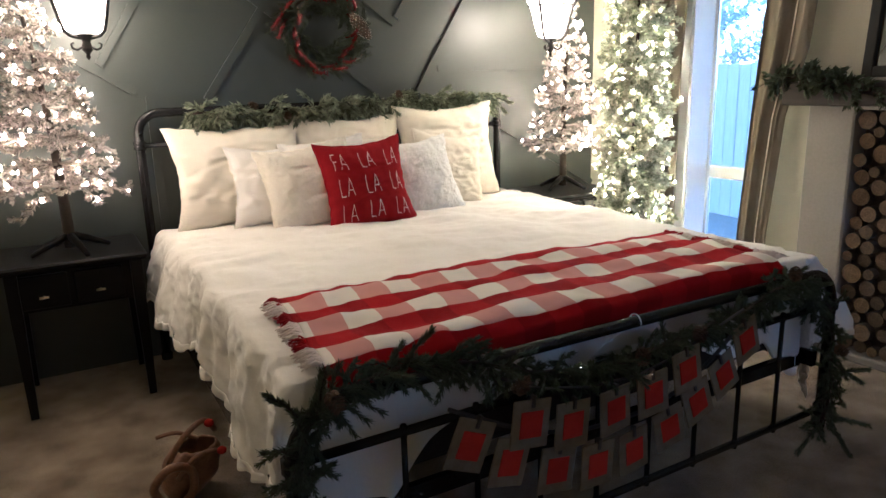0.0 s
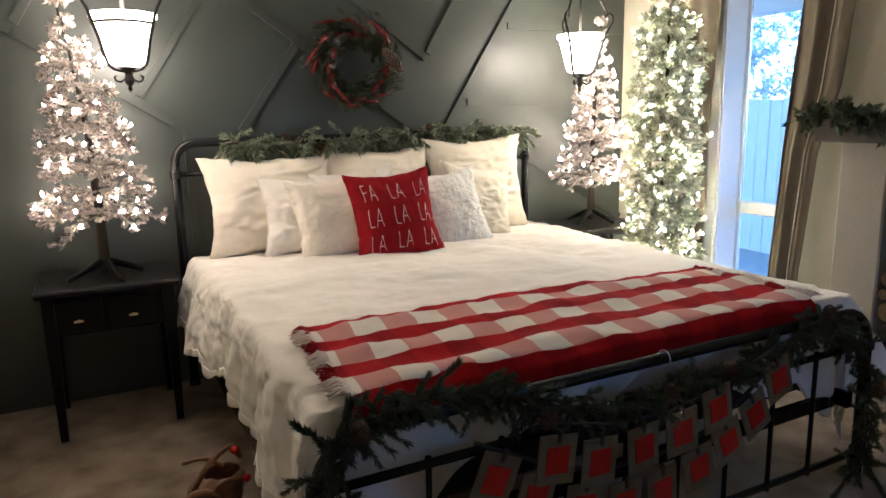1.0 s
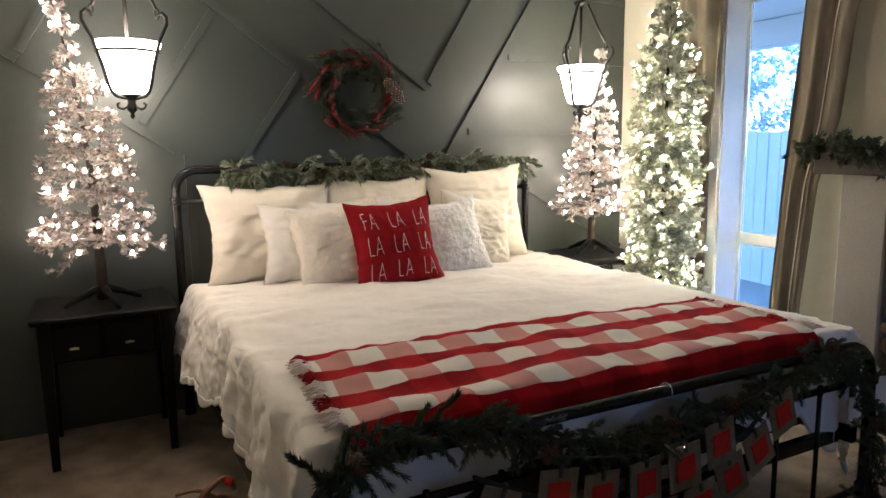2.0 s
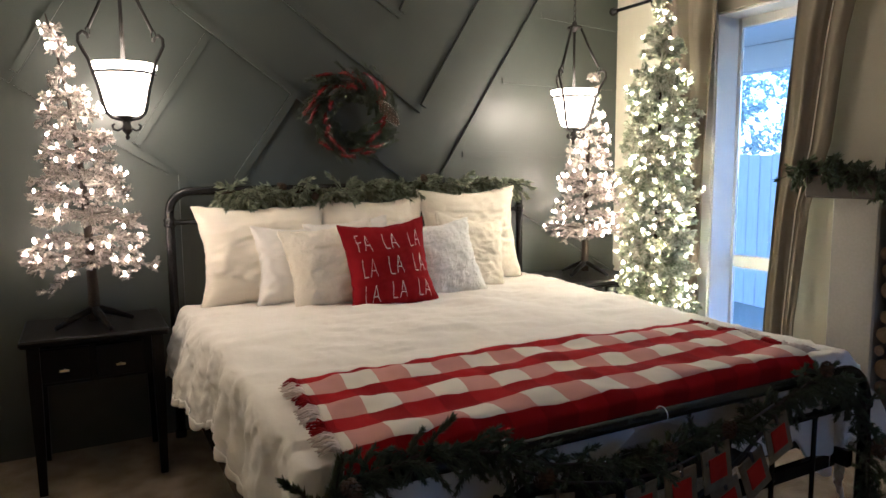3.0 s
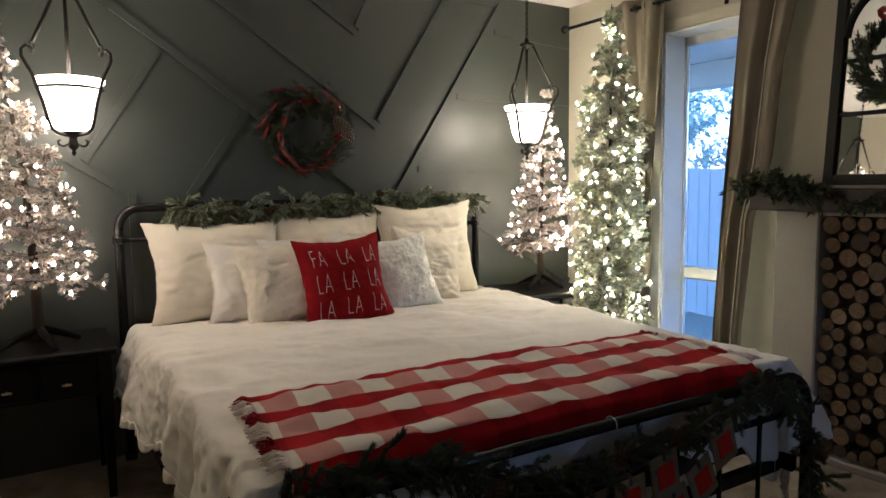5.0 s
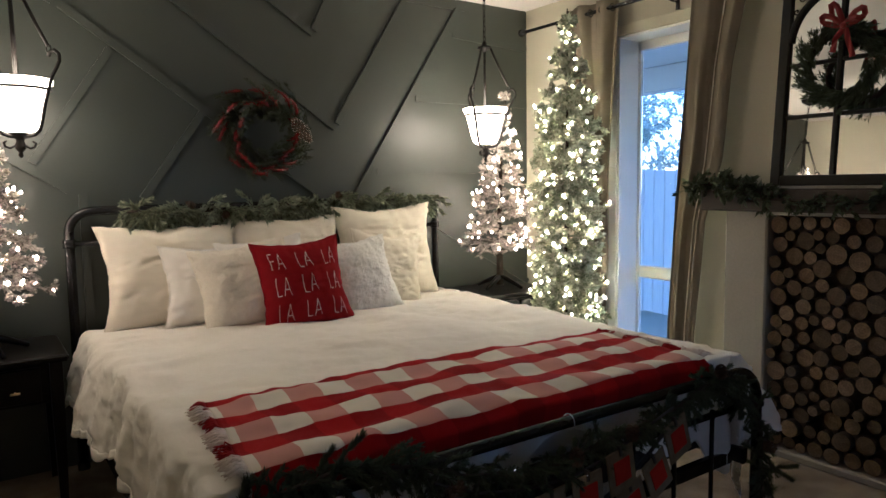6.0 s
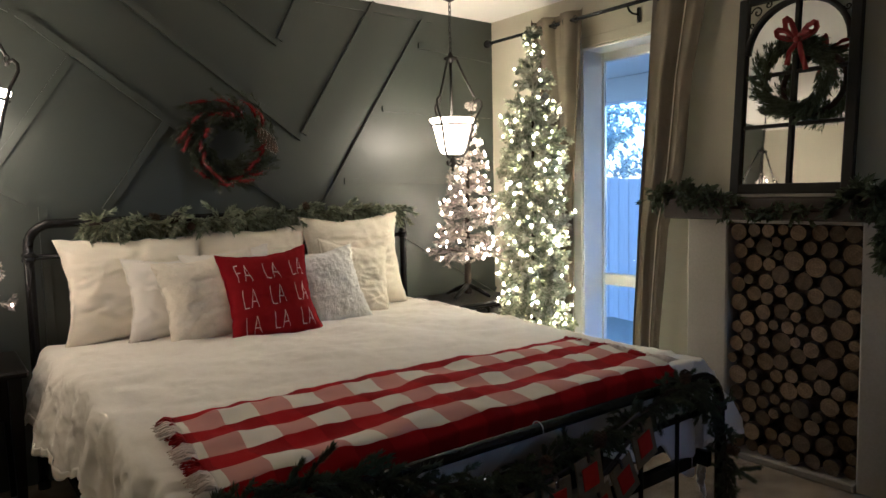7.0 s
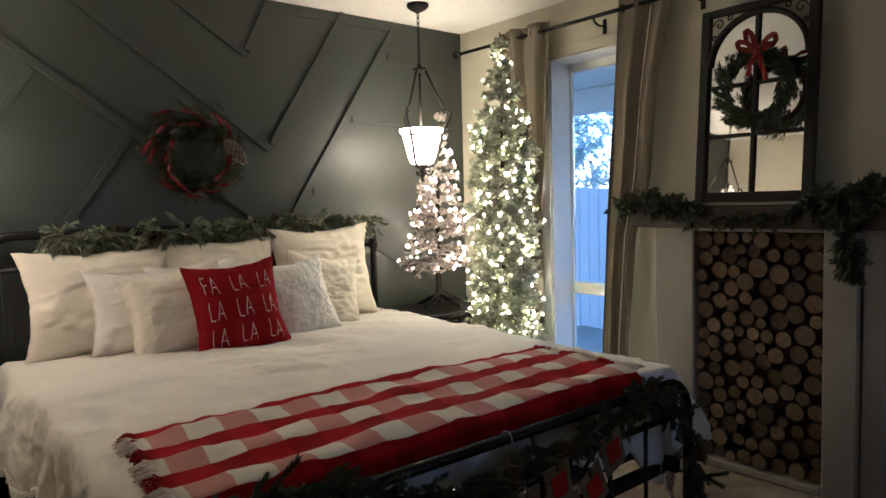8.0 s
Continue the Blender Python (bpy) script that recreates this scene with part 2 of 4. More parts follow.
        return self.add(verts, faces)

    def sheet(self, func, nu, nv, uvs=None, thick=0.0):
        verts = [Vector(func(i / nu, j / nv)) for j in range(nv + 1) for i in range(nu + 1)]
        w = nu + 1
        faces = [(j * w + i, j * w + i + 1, (j + 1) * w + i + 1, (j + 1) * w + i) for j in range(nv) for i in range(nu)]
        if thick:
            down, k = [], len(verts)
            for j in range(nv + 1):
                for i in range(nu + 1):
                    p = verts[j * w + i]
                    du = verts[j * w + min(i + 1, nu)] - verts[j * w + max(i - 1, 0)]
                    dv = verts[min(j + 1, nv) * w + i] - verts[max(j - 1, 0) * w + i]
                    down.append(p - du.cross(dv).normalized() * thick)
            faces += [tuple(a + k for a in f[::-1]) for f in faces]
            rim = [i for i in range(w)] + [j * w + nu for j in range(1, nv + 1)] + [nv * w + i for i in range(nu - 1, -1, -1)] + [j * w for j in range(nv - 1, 0, -1)]
            faces += [(rim[i], rim[i - 1], rim[i - 1] + k, rim[i] + k) for i in range(len(rim))]
            verts += down
        if uvs:
            one = [uvs(i / nu, j / nv) for j in range(nv + 1) for i in range(nu + 1)]
            self.uv += one * (2 if thick else 1)
        return self.add(verts, faces)

    def ball(self, c, r, n=6, rings=4, squash=1.0):
        prof = [(max(r * math.sin(math.pi * i / rings), r * 0.02), -r * squash * math.cos(math.pi * i / rings)) for i in range(rings + 1)]
        return self.lathe(prof, c, n)

    def blade(self, p, tip, side):
        """One needle or leaf: a folded diamond."""
        mid = p + (tip - p) * 0.45
        lift = (tip - p).cross(side).normalized() * side.length * 0.5
        return self.add((p, mid + side, tip, mid - side, mid + lift), ((0, 1, 4), (1, 2, 4), (2, 3, 4), (3, 0, 4)))

    def sprig(self, path, count, length, width, rnd, spread=0.9, start=0.1):
        """Needles round a stem, pointing along it."""
        path = [Vector(p) for p in path]
        for _ in range(count):
            u = start + (1 - start) * rnd.random()
            f = u * (len(path) - 1)
            i = min(int(f), len(path) - 2)
            p = path[i].lerp(path[i + 1], f - i)
            d = (path[i + 1] - path[i]).normalized()
            o = Vector((rnd.gauss(0, 1), rnd.gauss(0, 1), rnd.gauss(0, 1)))
            o = (o - d * o.dot(d)).normalized()
            w = (d + o * spread * rnd.uniform(0.6, 1.2)).normalized()
            L = length * rnd.uniform(0.65, 1.15)
            self.blade(p, p + w * L, w.cross(o).normalized() * width * 0.5)
        return self

    def mesh(self, name, origin=(0, 0, 0)):
        me = bpy.data.meshes.new(name)
        o = Vector(origin)
        me.from_pydata([tuple(Vector(p) - o) for p in self.v], [], self.f)
        if self.uv:
            lay = me.uv_layers.new(name="UVMap")
            for loop in me.loops:
                lay.data[loop.index].uv = self.uv[loop.vertex_index]
        if self.smooth:
            me.polygons.foreach_set("use_smooth", [True] * len(me.polygons))
        me.update()
        return me


def thing(name, at, label, category, group="", kind=""):
    ob = new(name)
    ob.location = at
    ob.empty_display_size = 0.1
    return tagged(ob, label, category, group, kind)


def base_of(ob):
    p = Vector(ob.location)
    while ob.parent:
        ob = ob.parent
        p += Vector(ob.location)
    return p


def part(name, build, mat, parent, label="", kind=""):
    """One mesh, given in world places, under a thing or a part."""
    me = build.mesh(name, base_of(parent))
    me.materials.append(mat)
    ob = new(name, me)
    ob.parent = parent
    return tagged(ob, label, kind=kind)


def single(name, build, mat, label="", category="", kind="", at=(0, 0, 0), group=""):
    """A thing of one mesh."""
    me = build.mesh(name, at)
    me.materials.append(mat)
    ob = new(name, me)
    ob.location = at
    return tagged(ob, label, category, group, kind)


def arc(c, r, a0, a1, n, axis="y"):
    """Points of an arc in the plane across axis; degrees."""
    out = []
    for i in range(n + 1):
        a = radians(a0 + (a1 - a0) * i / n)
        p, q = r * math.cos(a), r * math.sin(a)
        out.append(Vector(c) + (Vector((p, 0, q)) if axis == "y" else Vector((0, p, q)) if axis == "x" else Vector((p, q, 0))))
    return out


def wob(x, y, z=0.0, s=1.0):
    return noise.noise(Vector((x * s, y * s, z * s)))


# ---- the room ----
WEST, EAST, SOUTH, TOP = -0.93, 2.82, -5.2, 2.455
floor = single("floor", Build().box((WEST - 0.15, SOUTH - 0.15, -0.12), (EAST + 0.20, 0.15, 0.0), 0.0), CARPET, "beige cut-pile carpet over the whole bedroom floor", "floor", "structure")
ceiling = single("ceiling", Build().box((WEST - 0.15, SOUTH - 0.15, TOP), (EAST + 0.20, 0.15, TOP + 0.12), 0.0), CEILING, "plain off-white painted bedroom ceiling", "ceiling", "structure")
wall_north = single("wall_north", Build().box((WEST - 0.15, 0.0, 0.0), (EAST + 0.20, 0.15, TOP), 0.0), GREEN, "dark grey-green accent wall with angled batten trim", "wall", "structure")
single("wall_west", Build().box((WEST - 0.15, SOUTH, 0.0), (WEST, 0.0, TOP), 0.0), CREAM, "plain cream painted bedroom side wall", "wall", "structure")
SX0, SX1, SZ0, SZ1 = 1.40, 2.15, 1.00, 1.90
south = Build()
for lo, hi in (((WEST - 0.15, SOUTH - 0.15, 0), (SX0, SOUTH, TOP)), ((SX1, SOUTH - 0.15, 0), (EAST + 0.20, SOUTH, TOP)),
               ((SX0, SOUTH - 0.15, 0), (SX1, SOUTH, SZ0)), ((SX0, SOUTH - 0.15, SZ1), (SX1, SOUTH, TOP))):
    south.box(lo, hi, 0.0)
single("wall_south", south, CREAM, "plain cream painted bedroom end wall", "wall", "structure")
# the window wall, in four pieces round the opening
WY0, WY1, WZ0, WZ1 = -1.335, -0.812, 0.20, 2.14
STILE = 0.022
east = Build()
for lo, hi in (((EAST, WY1, 0), (EAST + 0.20, 0, TOP)), ((EAST, SOUTH, 0), (EAST + 0.20, WY0, TOP)),
               ((EAST, WY0, 0), (EAST + 0.20, WY1, WZ0)), ((EAST, WY0, WZ1), (EAST + 0.20, WY1, TOP))):
    east.box(lo, hi, 0.0)
wall_east = single("wall_east", east, CREAM, "cream painted wall with a tall window and mantel", "wall", "structure")


# angled battens on the green wall, as (x, z) from end to end
def batten(x0, z0, x1, z1, wide=0.036, deep=0.018):
    d = Vector((x1 - x0, 0, z1 - z0))
    m = Matrix.Translation((x0, 0, z0)) @ Vector((1, 0, 0)).rotation_difference(d).to_matrix().to_4x4()
    if abs(z1 - z0) < 0.05:
        wide, deep = 0.034, 0.008
    b = Build().box((0, -deep, -wide / 2), (d.length, -0.0005, wide / 2), 0.0004, m)
    return part("batten", b, GREEN, wall_north)


for seg in ((-0.66, 2.455, 0.0, 2.15), (0.03, 2.135, 1.36, 1.19), (0.335, 1.255, 0.64, 1.685), (-0.12, 1.425, 0.225, 1.955),
            (-0.925, 1.92, -0.60, 1.70), (-0.585, 1.69, 0.02, 1.30), (-0.59, 1.735, -0.17, 2.44), (0.2, 2.455, 1.37, 1.63), (1.385, 1.655, 1.88, 2.45),
            (0.78, 2.44, 1.25, 2.14), (1.26, 2.16, 1.40, 2.44), (1.50, 1.255, 2.24, 2.395), (2.20, 2.235, 2.815, 2.20),
            (1.92, 1.825, 2.815, 1.825), (1.64, 1.386, 2.815, 1.386), (1.49, 2.415, 2.30, 2.405), (0.075, 1.28, 0.075, 0.10),
            (2.01, 1.07, 2.815, 0.62)):
    batten(*seg)

# ---- window ----
window = thing("window_1", (EAST + 0.05, -1.16, WZ0), "tall narrow white-framed window with a low crossbar", "window", kind="structure")
WX0, WX1 = EAST + 0.160, EAST + 0.198
part("window_frame", Build().box((WX0, WY1 - STILE, WZ0 + 0.002), (WX1, WY1 - 0.001, WZ1 - 0.002), 0.006), WHITEPAINT, window)
part("window_frame", Build().box((WX0, WY0 + 0.001, WZ0 + 0.002), (WX1, WY0 + 0.065, WZ1 - 0.002), 0.006), WHITEPAINT, window)
part("window_frame", Build().box((WX0, WY0 + 0.066, WZ1 - 0.067), (WX1, WY1 - STILE - 0.001, WZ1 - 0.002), 0.006), WHITEPAINT, window)
part("window_sill", Build().box((WX0 - 0.02, WY0 + 0.066, WZ0 + 0.002), (WX1, WY1 - STILE - 0.001, WZ0 + 0.07), 0.006), WHITEPAINT, window)
part("jamb", Build().box((EAST - 0.008, WY1 - 0.012, WZ0 + 0.002), (WX0 - 0.001, WY1 - 0.0005, WZ1 - 0.002), 0.003), WHITEPAINT, window)
part("jamb", Build().box((EAST - 0.008, WY0 + 0.014, WZ1 - 0.014), (WX0 - 0.001, WY1 - 0.013, WZ1 - 0.0005), 0.003), WHITEPAINT, window)
part("casing", Build().box((EAST - 0.016, WY1, WZ0), (EAST - 0.0005, WY1 + 0.06, WZ1 + 0.06), 0.004), WHITEPAINT, window)
part("casing", Build().box((EAST - 0.016, WY0, WZ1 + 0.0005), (EAST - 0.0005, WY1 - 0.0005, WZ1 + 0.06), 0.004), CREAM, window)
part("crossbar", Build().box((WX0 + 0.004, WY0 + 0.066, 0.715), (WX1 - 0.004, WY1 - STILE - 0.001, 0.79), 0.008), WHITEPAINT, window)
for z0, z1 in ((WZ0 + 0.071, 0.714), (0.791, WZ1 - 0.068)):
    p = part("pane", Build().box((EAST + 0.178, WY0 + 0.067, z0), (EAST + 0.184, WY1 - STILE - 0.002, z1), 0.0), GLASS, window)
    p.visible_shadow = False

# a window assumed in the end wall behind the walk, unseen, lighting the bed's foot
back_window = thing("window_2", (1.7, SOUTH - 0.08, SZ0), "assumed unseen white-framed window, added to light the bed's foot", "window", kind="structure")
for lo, hi in (((SX0 + 0.001, SZ0 + 0.001), (SX0 + 0.05, SZ1 - 0.001)), ((SX1 - 0.05, SZ0 + 0.001), (SX1 - 0.001, SZ1 - 0.001)), ((SX0 + 0.051, SZ0 + 0.001), (SX1 - 0.051, SZ0 + 0.05)), ((SX0 + 0.051, SZ1 - 0.05), (SX1 - 0.051, SZ1 - 0.001))):
    part("window_frame", Build().box((lo[0], SOUTH - 0.12, lo[1]), (hi[0], SOUTH - 0.05, hi[1]), 0.005), WHITEPAINT, back_window)
p = part("pane", Build().box((SX0 + 0.051, SOUTH - 0.088, SZ0 + 0.051), (SX1 - 0.051, SOUTH - 0.083, SZ1 - 0.051), 0.0), GLASS, back_window)
p.visible_shadow = False

# ---- outside ----
ground = single("ground", Build().box((-60, -60, -0.45), (90, 60, -0.25), 0.0), GRASS, "pale winter lawn outside the window", "ground", "structure")
fence = thing("fence", (6.2, 0.5, -0.25), "tall weathered white plank fence behind the house", "fence")
plank = None
for i in range(46):
    y = -2.6 + i * 0.145
    if plank is None:
        plank = part("plank", Build().box((6.2, y, -0.25), (6.225, y + 0.137, 1.42), 0.004), FENCE, fence)
        first = y
    else:
        o = new("plank", plank.data)
        o.parent = fence
        o.location = (0.004 * (i % 2), y - first, 0.006 * ((i * 7) % 3))
porch = single("porch_roof", Build().box((EAST + 0.201, -3.4, 2.26), (4.6, 2.2, 2.36), 0.01).box((4.45, -3.4, 2.05), (4.6, 2.2, 2.259), 0.01), WHITEPAINT, "white painted porch roof with an edge beam", "porch roof", "structure")
rnd = random.Random(5)
for i in range(7):
    y, x = -1.5 + i * 1.5, 8.6 + rnd.random() * 1.5
    shrub = thing("tree", (x, y, -0.25), "snow-dusted garden tree behind the fence", "tree", "garden trees")
    tr, cr = Build(True), Build()
    tr.tube([(x, y, -0.25), (x + 0.1, y, 1.2), (x, y + 0.1, 3.6)], [0.11, 0.08, 0.02])
    for _ in range(52):
        a, z = rnd.random() * 6.28, 0.9 + 2.7 * rnd.random() ** 1.3
        L = rnd.uniform(0.5, 1.2)
        tip = Vector((x + L * math.cos(a), y + L * math.sin(a), z + rnd.uniform(0, 0.6)))
        tr.tube([(x + 0.05, y + 0.05, z), tip], [0.007, 0.002], 5)
        base = Vector((x + 0.05, y + 0.05, z))
        for _ in range(15):
            s = base.lerp(tip, rnd.uniform(0.2, 1.0))
            e = s + Vector((rnd.gauss(0, 0.17), rnd.gauss(0, 0.17), rnd.gauss(0.02, 0.17)))
            cr.sprig([s, e], 13, 0.085, 0.05, rnd, 1.1, 0.1)
    part("trunk", tr, BARK, shrub)
    part("crown", cr, SNOWLEAF, shrub)

# ---- bed ----
BX0, BX1, HY, FY = 0.0, 2.0, -0.07, -2.20
bed = thing("bed", (1.0, -1.1, 0.0), "black iron king bed with rounded tubular headboard and footboard", "bed")


def end_frame(name, y, top, r, bars, first, last, rods, step, knob):
    """A bed end: a bent outer tube, crossbars at the given heights, upright rods between two of them."""
    R = 0.10 if top > 1 else 0.13
    pts = [(BX0, y, 0.0), (BX0, y, top - R)] + arc((BX0 + R, y, top - R), R, 180, 90, 6) + arc((BX1 - R, y, top - R), R, 90, 0, 6) + [(BX1, y, 0.0)]
    f = part(name, Build(True).tube(pts, r, 12), IRON, bed)
    for x in (BX0, BX1):
        for z in bars:
            b = Build(True).lathe([(r, -0.022), (r + 0.007, -0.017), (r + 0.007, -0.004), (r + 0.003, 0.0), (r + 0.007, 0.004), (r + 0.007, 0.017), (r, 0.022)], (x, y, z), 14)
            part("collar", b, IRON, f)
        b = Build(True).lathe([(r + 0.005, 0.0), (r + 0.006, 0.03), (r, 0.035)], (x, y, 0.0), 14)
        part("foot_cap", b, IRON, f)
    for z in bars:
        part("crossbar", Build(True).tube([(BX0 + 0.01, y, z), (BX1 - 0.01, y, z)], 0.012, 10), IRON, f)
    for i in range(rods):
        x = 1.0 + (i - (rods - 1) / 2) * step
        b = Build(True).tube([(x, y, first), (x, y, last)], 0.008, 8)
        for z in (first, last):
            b.lathe([(0.008, -0.6 * knob - 0.012), (knob, -0.6 * knob), (knob, 0.6 * knob), (0.008, 0.6 * knob + 0.012)], (x, y, z), 10)
        part("rod", b, IRON, f)


end_frame("headboard", HY, 1.205, 0.021, (1.057, 0.45), 0.45, 1.057, 9, 0.2025, 0.014)
end_frame("footboard", FY, 0.612, 0.018, (0.485, 0.075), 0.075, 0.485, 8, 0.207, 0.0105)
for x in (0.03, 1.97):
    part("side_rail", Build().box((x - 0.015, FY + 0.02, 0.24), (x + 0.015, HY - 0.02, 0.30), 0.004), IRON, bed)
part("foot_rail", Build().box((0.05, FY + 0.06, 0.235), (1.95, FY + 0.09, 0.285), 0.004), IRON, bed)
part("box_spring", Build().box((0.05, FY + 0.10, 0.301), (1.95, HY - 0.06, 0.44), 0.03), TICKING, bed, "box spring coloured dark for the shade under the bed")
mattress = single("mattress", Build().box((0.06, FY + 0.09, 0.441), (1.94, HY - 0.05, 0.645), 0.05), COTTON, "thick white mattress on the iron bed", "mattress")

# duvet: lies on the mattress, hangs down at both sides and inside the footboard
DT = 0.676


def rumple(x, y):
    """The bed's soft unevenness, calmer and a little lower towards the foot."""
    calm = min(1.0, max(0.0, (-y - 1.1) / 0.5))
    return (1 - 0.6 * calm) * (0.020 * wob(x * 2.2, y * 2.8, 1.0) + 0.015 * wob(x * 4, y * 9, 4.0)) + 0.014 * math.sin(math.pi * min(1, max(0, (x - 0.065) / 1.885))) - 0.022 * calm


def duvet_at(u, v):
    s = -0.42 + u * (1.9 + 0.82)
    t = v * (1.97 + 0.46)
    ox = s if s < 0 else max(0.0, s - 1.9)
    oy = max(0.0, t - 1.97)
    x, y = 0.065 + min(max(s, 0), 1.885), -0.14 - min(t, 1.97)
    hang = abs(ox) * (0.88 + 0.16 * wob(t * 3.1, 7 + s) + 0.05 * math.sin(t * 19 + 2 * wob(t * 2, 1)))
    if ox < 0:
        hang *= 1 + 0.20 * math.exp(-((t - 1.62) / 0.20) ** 2)
    elif ox > 0:
        hang *= 1 + 0.25 * math.exp(-((t - 1.90) / 0.2) ** 2)
    ends = abs(2 * min(1, max(0, s / 1.9)) - 1)
    oy *= 0.45 + 0.65 * ends ** 1.5 + 0.10 * math.sin(s * 11 + 3 * wob(s * 2, 4.4))
    d = math.hypot(hang, oy)
    rr = 0.055
    z = DT - (d * d / (2 * 0.10) if d < 0.10 else d - 0.05)
    if d > 1e-6:
        out = rr * (1 - math.exp(-d / rr)) + d * (0.12 * (1 - 0.85 * min(1, t / 1.7)) if ox < 0 else 0.12 if ox else 0.0)
        fold = (0.020 * math.sin(t * 13 + 4 * wob(t * 1.7, 3.3)) + 0.018 * wob(t * 9, s * 3, 6.0) + 0.010 * wob(t * 20, s * 9, 1.0)) * min(1, d / 0.25)
        fold += 0.05 * math.exp(-((t - 0.35) / 0.3) ** 2) * min(1, d / 0.3) if ox < 0 else (0.15 * min(1, d / 0.3) + 0.12 * min(1, max(0, (d - 0.22) / 0.18))) * math.exp(-((t - 1.94) / 0.14) ** 2) if ox > 0 else 0.0
        x += math.copysign((out + fold) * hang / d, ox) if ox else 0.012 * math.sin(s * 19) * min(1, d / 0.2)
        y -= min(0.035, out * 0.5) * oy / d if not ox else 0.03 * oy / d
        y += (0.014 * math.sin(s * 23 + 5 * wob(s * 1.5, 2.2)) + 0.012 * wob(s * 9, t * 3, 5.0) + 0.008) * min(1, oy / 0.2)
    flat = max(0.0, 1 - d / 0.15)
    z += flat * (rumple(x, y) + 0.005 * wob(x * 9, y * 22, 2.0))
    if y < -2.0 and d < 0.15:
        z -= 0.01
    crinkle = (0.0022 * wob(s * 34, t * 34, 3.0) + 0.0025 * wob(s * 13, t * 13, 9.0)) * (1.0 + 0.9 * min(1, d / 0.15))
    return (x + (crinkle * 2 if ox else 0), y, max(z + crinkle, 0.03))


duvet = thing("duvet", (1.0, -1.1, 0.66), "rumpled white linen duvet hanging over the bed's sides", "duvet")
part("cover", Build(True).sheet(duvet_at, 190, 190, thick=-0.012), LINEN, duvet)
for side in (0.0, 1.0):
    def ruffle(u, v, side=side):
        p = Vector(duvet_at(side, u))
        w = math.sin(u * 210 + 3 * wob(u * 9, side)) * 0.006 * v
        return p + Vector(((-1 if side == 0 else 1) * (0.001 + w + 0.003 * v), 0.004 * math.sin(u * 300), 0.012 - v * (0.030 + 0.016 * wob(u * 40, 2))))
    part("ruffle", Build(True).sheet(ruffle, 420, 3, thick=0.002), LINEN, duvet, "gathered ruffle along the hem")


def bed_top(x, y):
    return DT + rumple(x, y) + 0.006


# throw across the foot of the bed
def throw_at(u, v):
    x0, x1 = 0.165 - 0.06 * v, 1.78 - 0.02 * v
    x = x0 + (x1 - x0) * u + 0.02 * wob(u * 2, v * 4, 8) + 0.004 * wob(u * 6, v * 16, 3)
    y = -1.585 - 0.67 * v + 0.025 * wob(u * 3, 0, 5) * (1 - v) + 0.010 * wob(u * 20, v * 5, 7) - 0.02 * u * (1 - v)
    z = bed_top(x, y) + 0.012 + 0.009 * wob(u * 13, v * 7, 2) + 0.005 * math.sin(v * 20 + 4 * wob(u * 3, 2)) + 0.004 * wob(u * 34, v * 6, 6)
    if y < -2.125:
        k = -2.125 - y
        z -= 0.5 * k if k < 0.05 else 0.025 + (k - 0.05) * 0.96
        y = -2.125 - min(k, 0.05) * 0.75
    return (x, y, z)


throw = thing("throw_blanket", (1.0, -1.9, 0.70), "red and white checked woven throw with fringed ends", "throw blanket")
part("cloth", Build(True).sheet(throw_at, 130, 60, uvs=lambda u, v: ((0.165 - 0.06 * v + (1.615 + 0.04 * v) * u - 0.292 + 0.054 * v) / 0.206 + 2, 0.22 + min(v * 3.42, 3.2)), thick=-0.006), THROW, throw)
rnd = random.Random(11)
for side, u0 in ((-1, 0.0), (1, 1.0)):
    fr = Build(True)
    for i in range(170):
        v = rnd.choice((0.085, 0.378, 0.67)) + rnd.random() * 0.135
        p = Vector(throw_at(u0, v))
        q = p + Vector((side * rnd.uniform(0.03, 0.06), rnd.gauss(0, 0.012), rnd.uniform(0.002, 0.012)))
        q.z = bed_top(q.x, q.y) + rnd.uniform(0.004, 0.014)
        fr.tube([p, (p + q) / 2 + Vector((0, rnd.gauss(0, 0.006), rnd.uniform(0, 0.012))), q], [0.0028, 0.0026, 0.0014], 5)
    part("fringe", fr, FRINGE, throw, "pale knotted yarn fringe", "stuff")
    fr = Build(True)
    for i in range(150):
        v = rnd.choice((0.0, 0.23, 0.525)) + rnd.random() * 0.14
        p = Vector(throw_at(u0, max(v, 0.004)))
        q = p + Vector((side * rnd.uniform(0.02, 0.045), rnd.gauss(0, 0.012), 0))
        q.z = bed_top(q.x, q.y) + rnd.uniform(0.004, 0.014)
        fr.tube([p, (p + q) / 2 + Vector((0, rnd.gauss(0, 0.006), rnd.uniform(0, 0.010))), q], [0.0028, 0.0026, 0.0014], 5)
    part("fringe", fr, REDCLOTH, throw, "short red yarn fringe", "stuff")


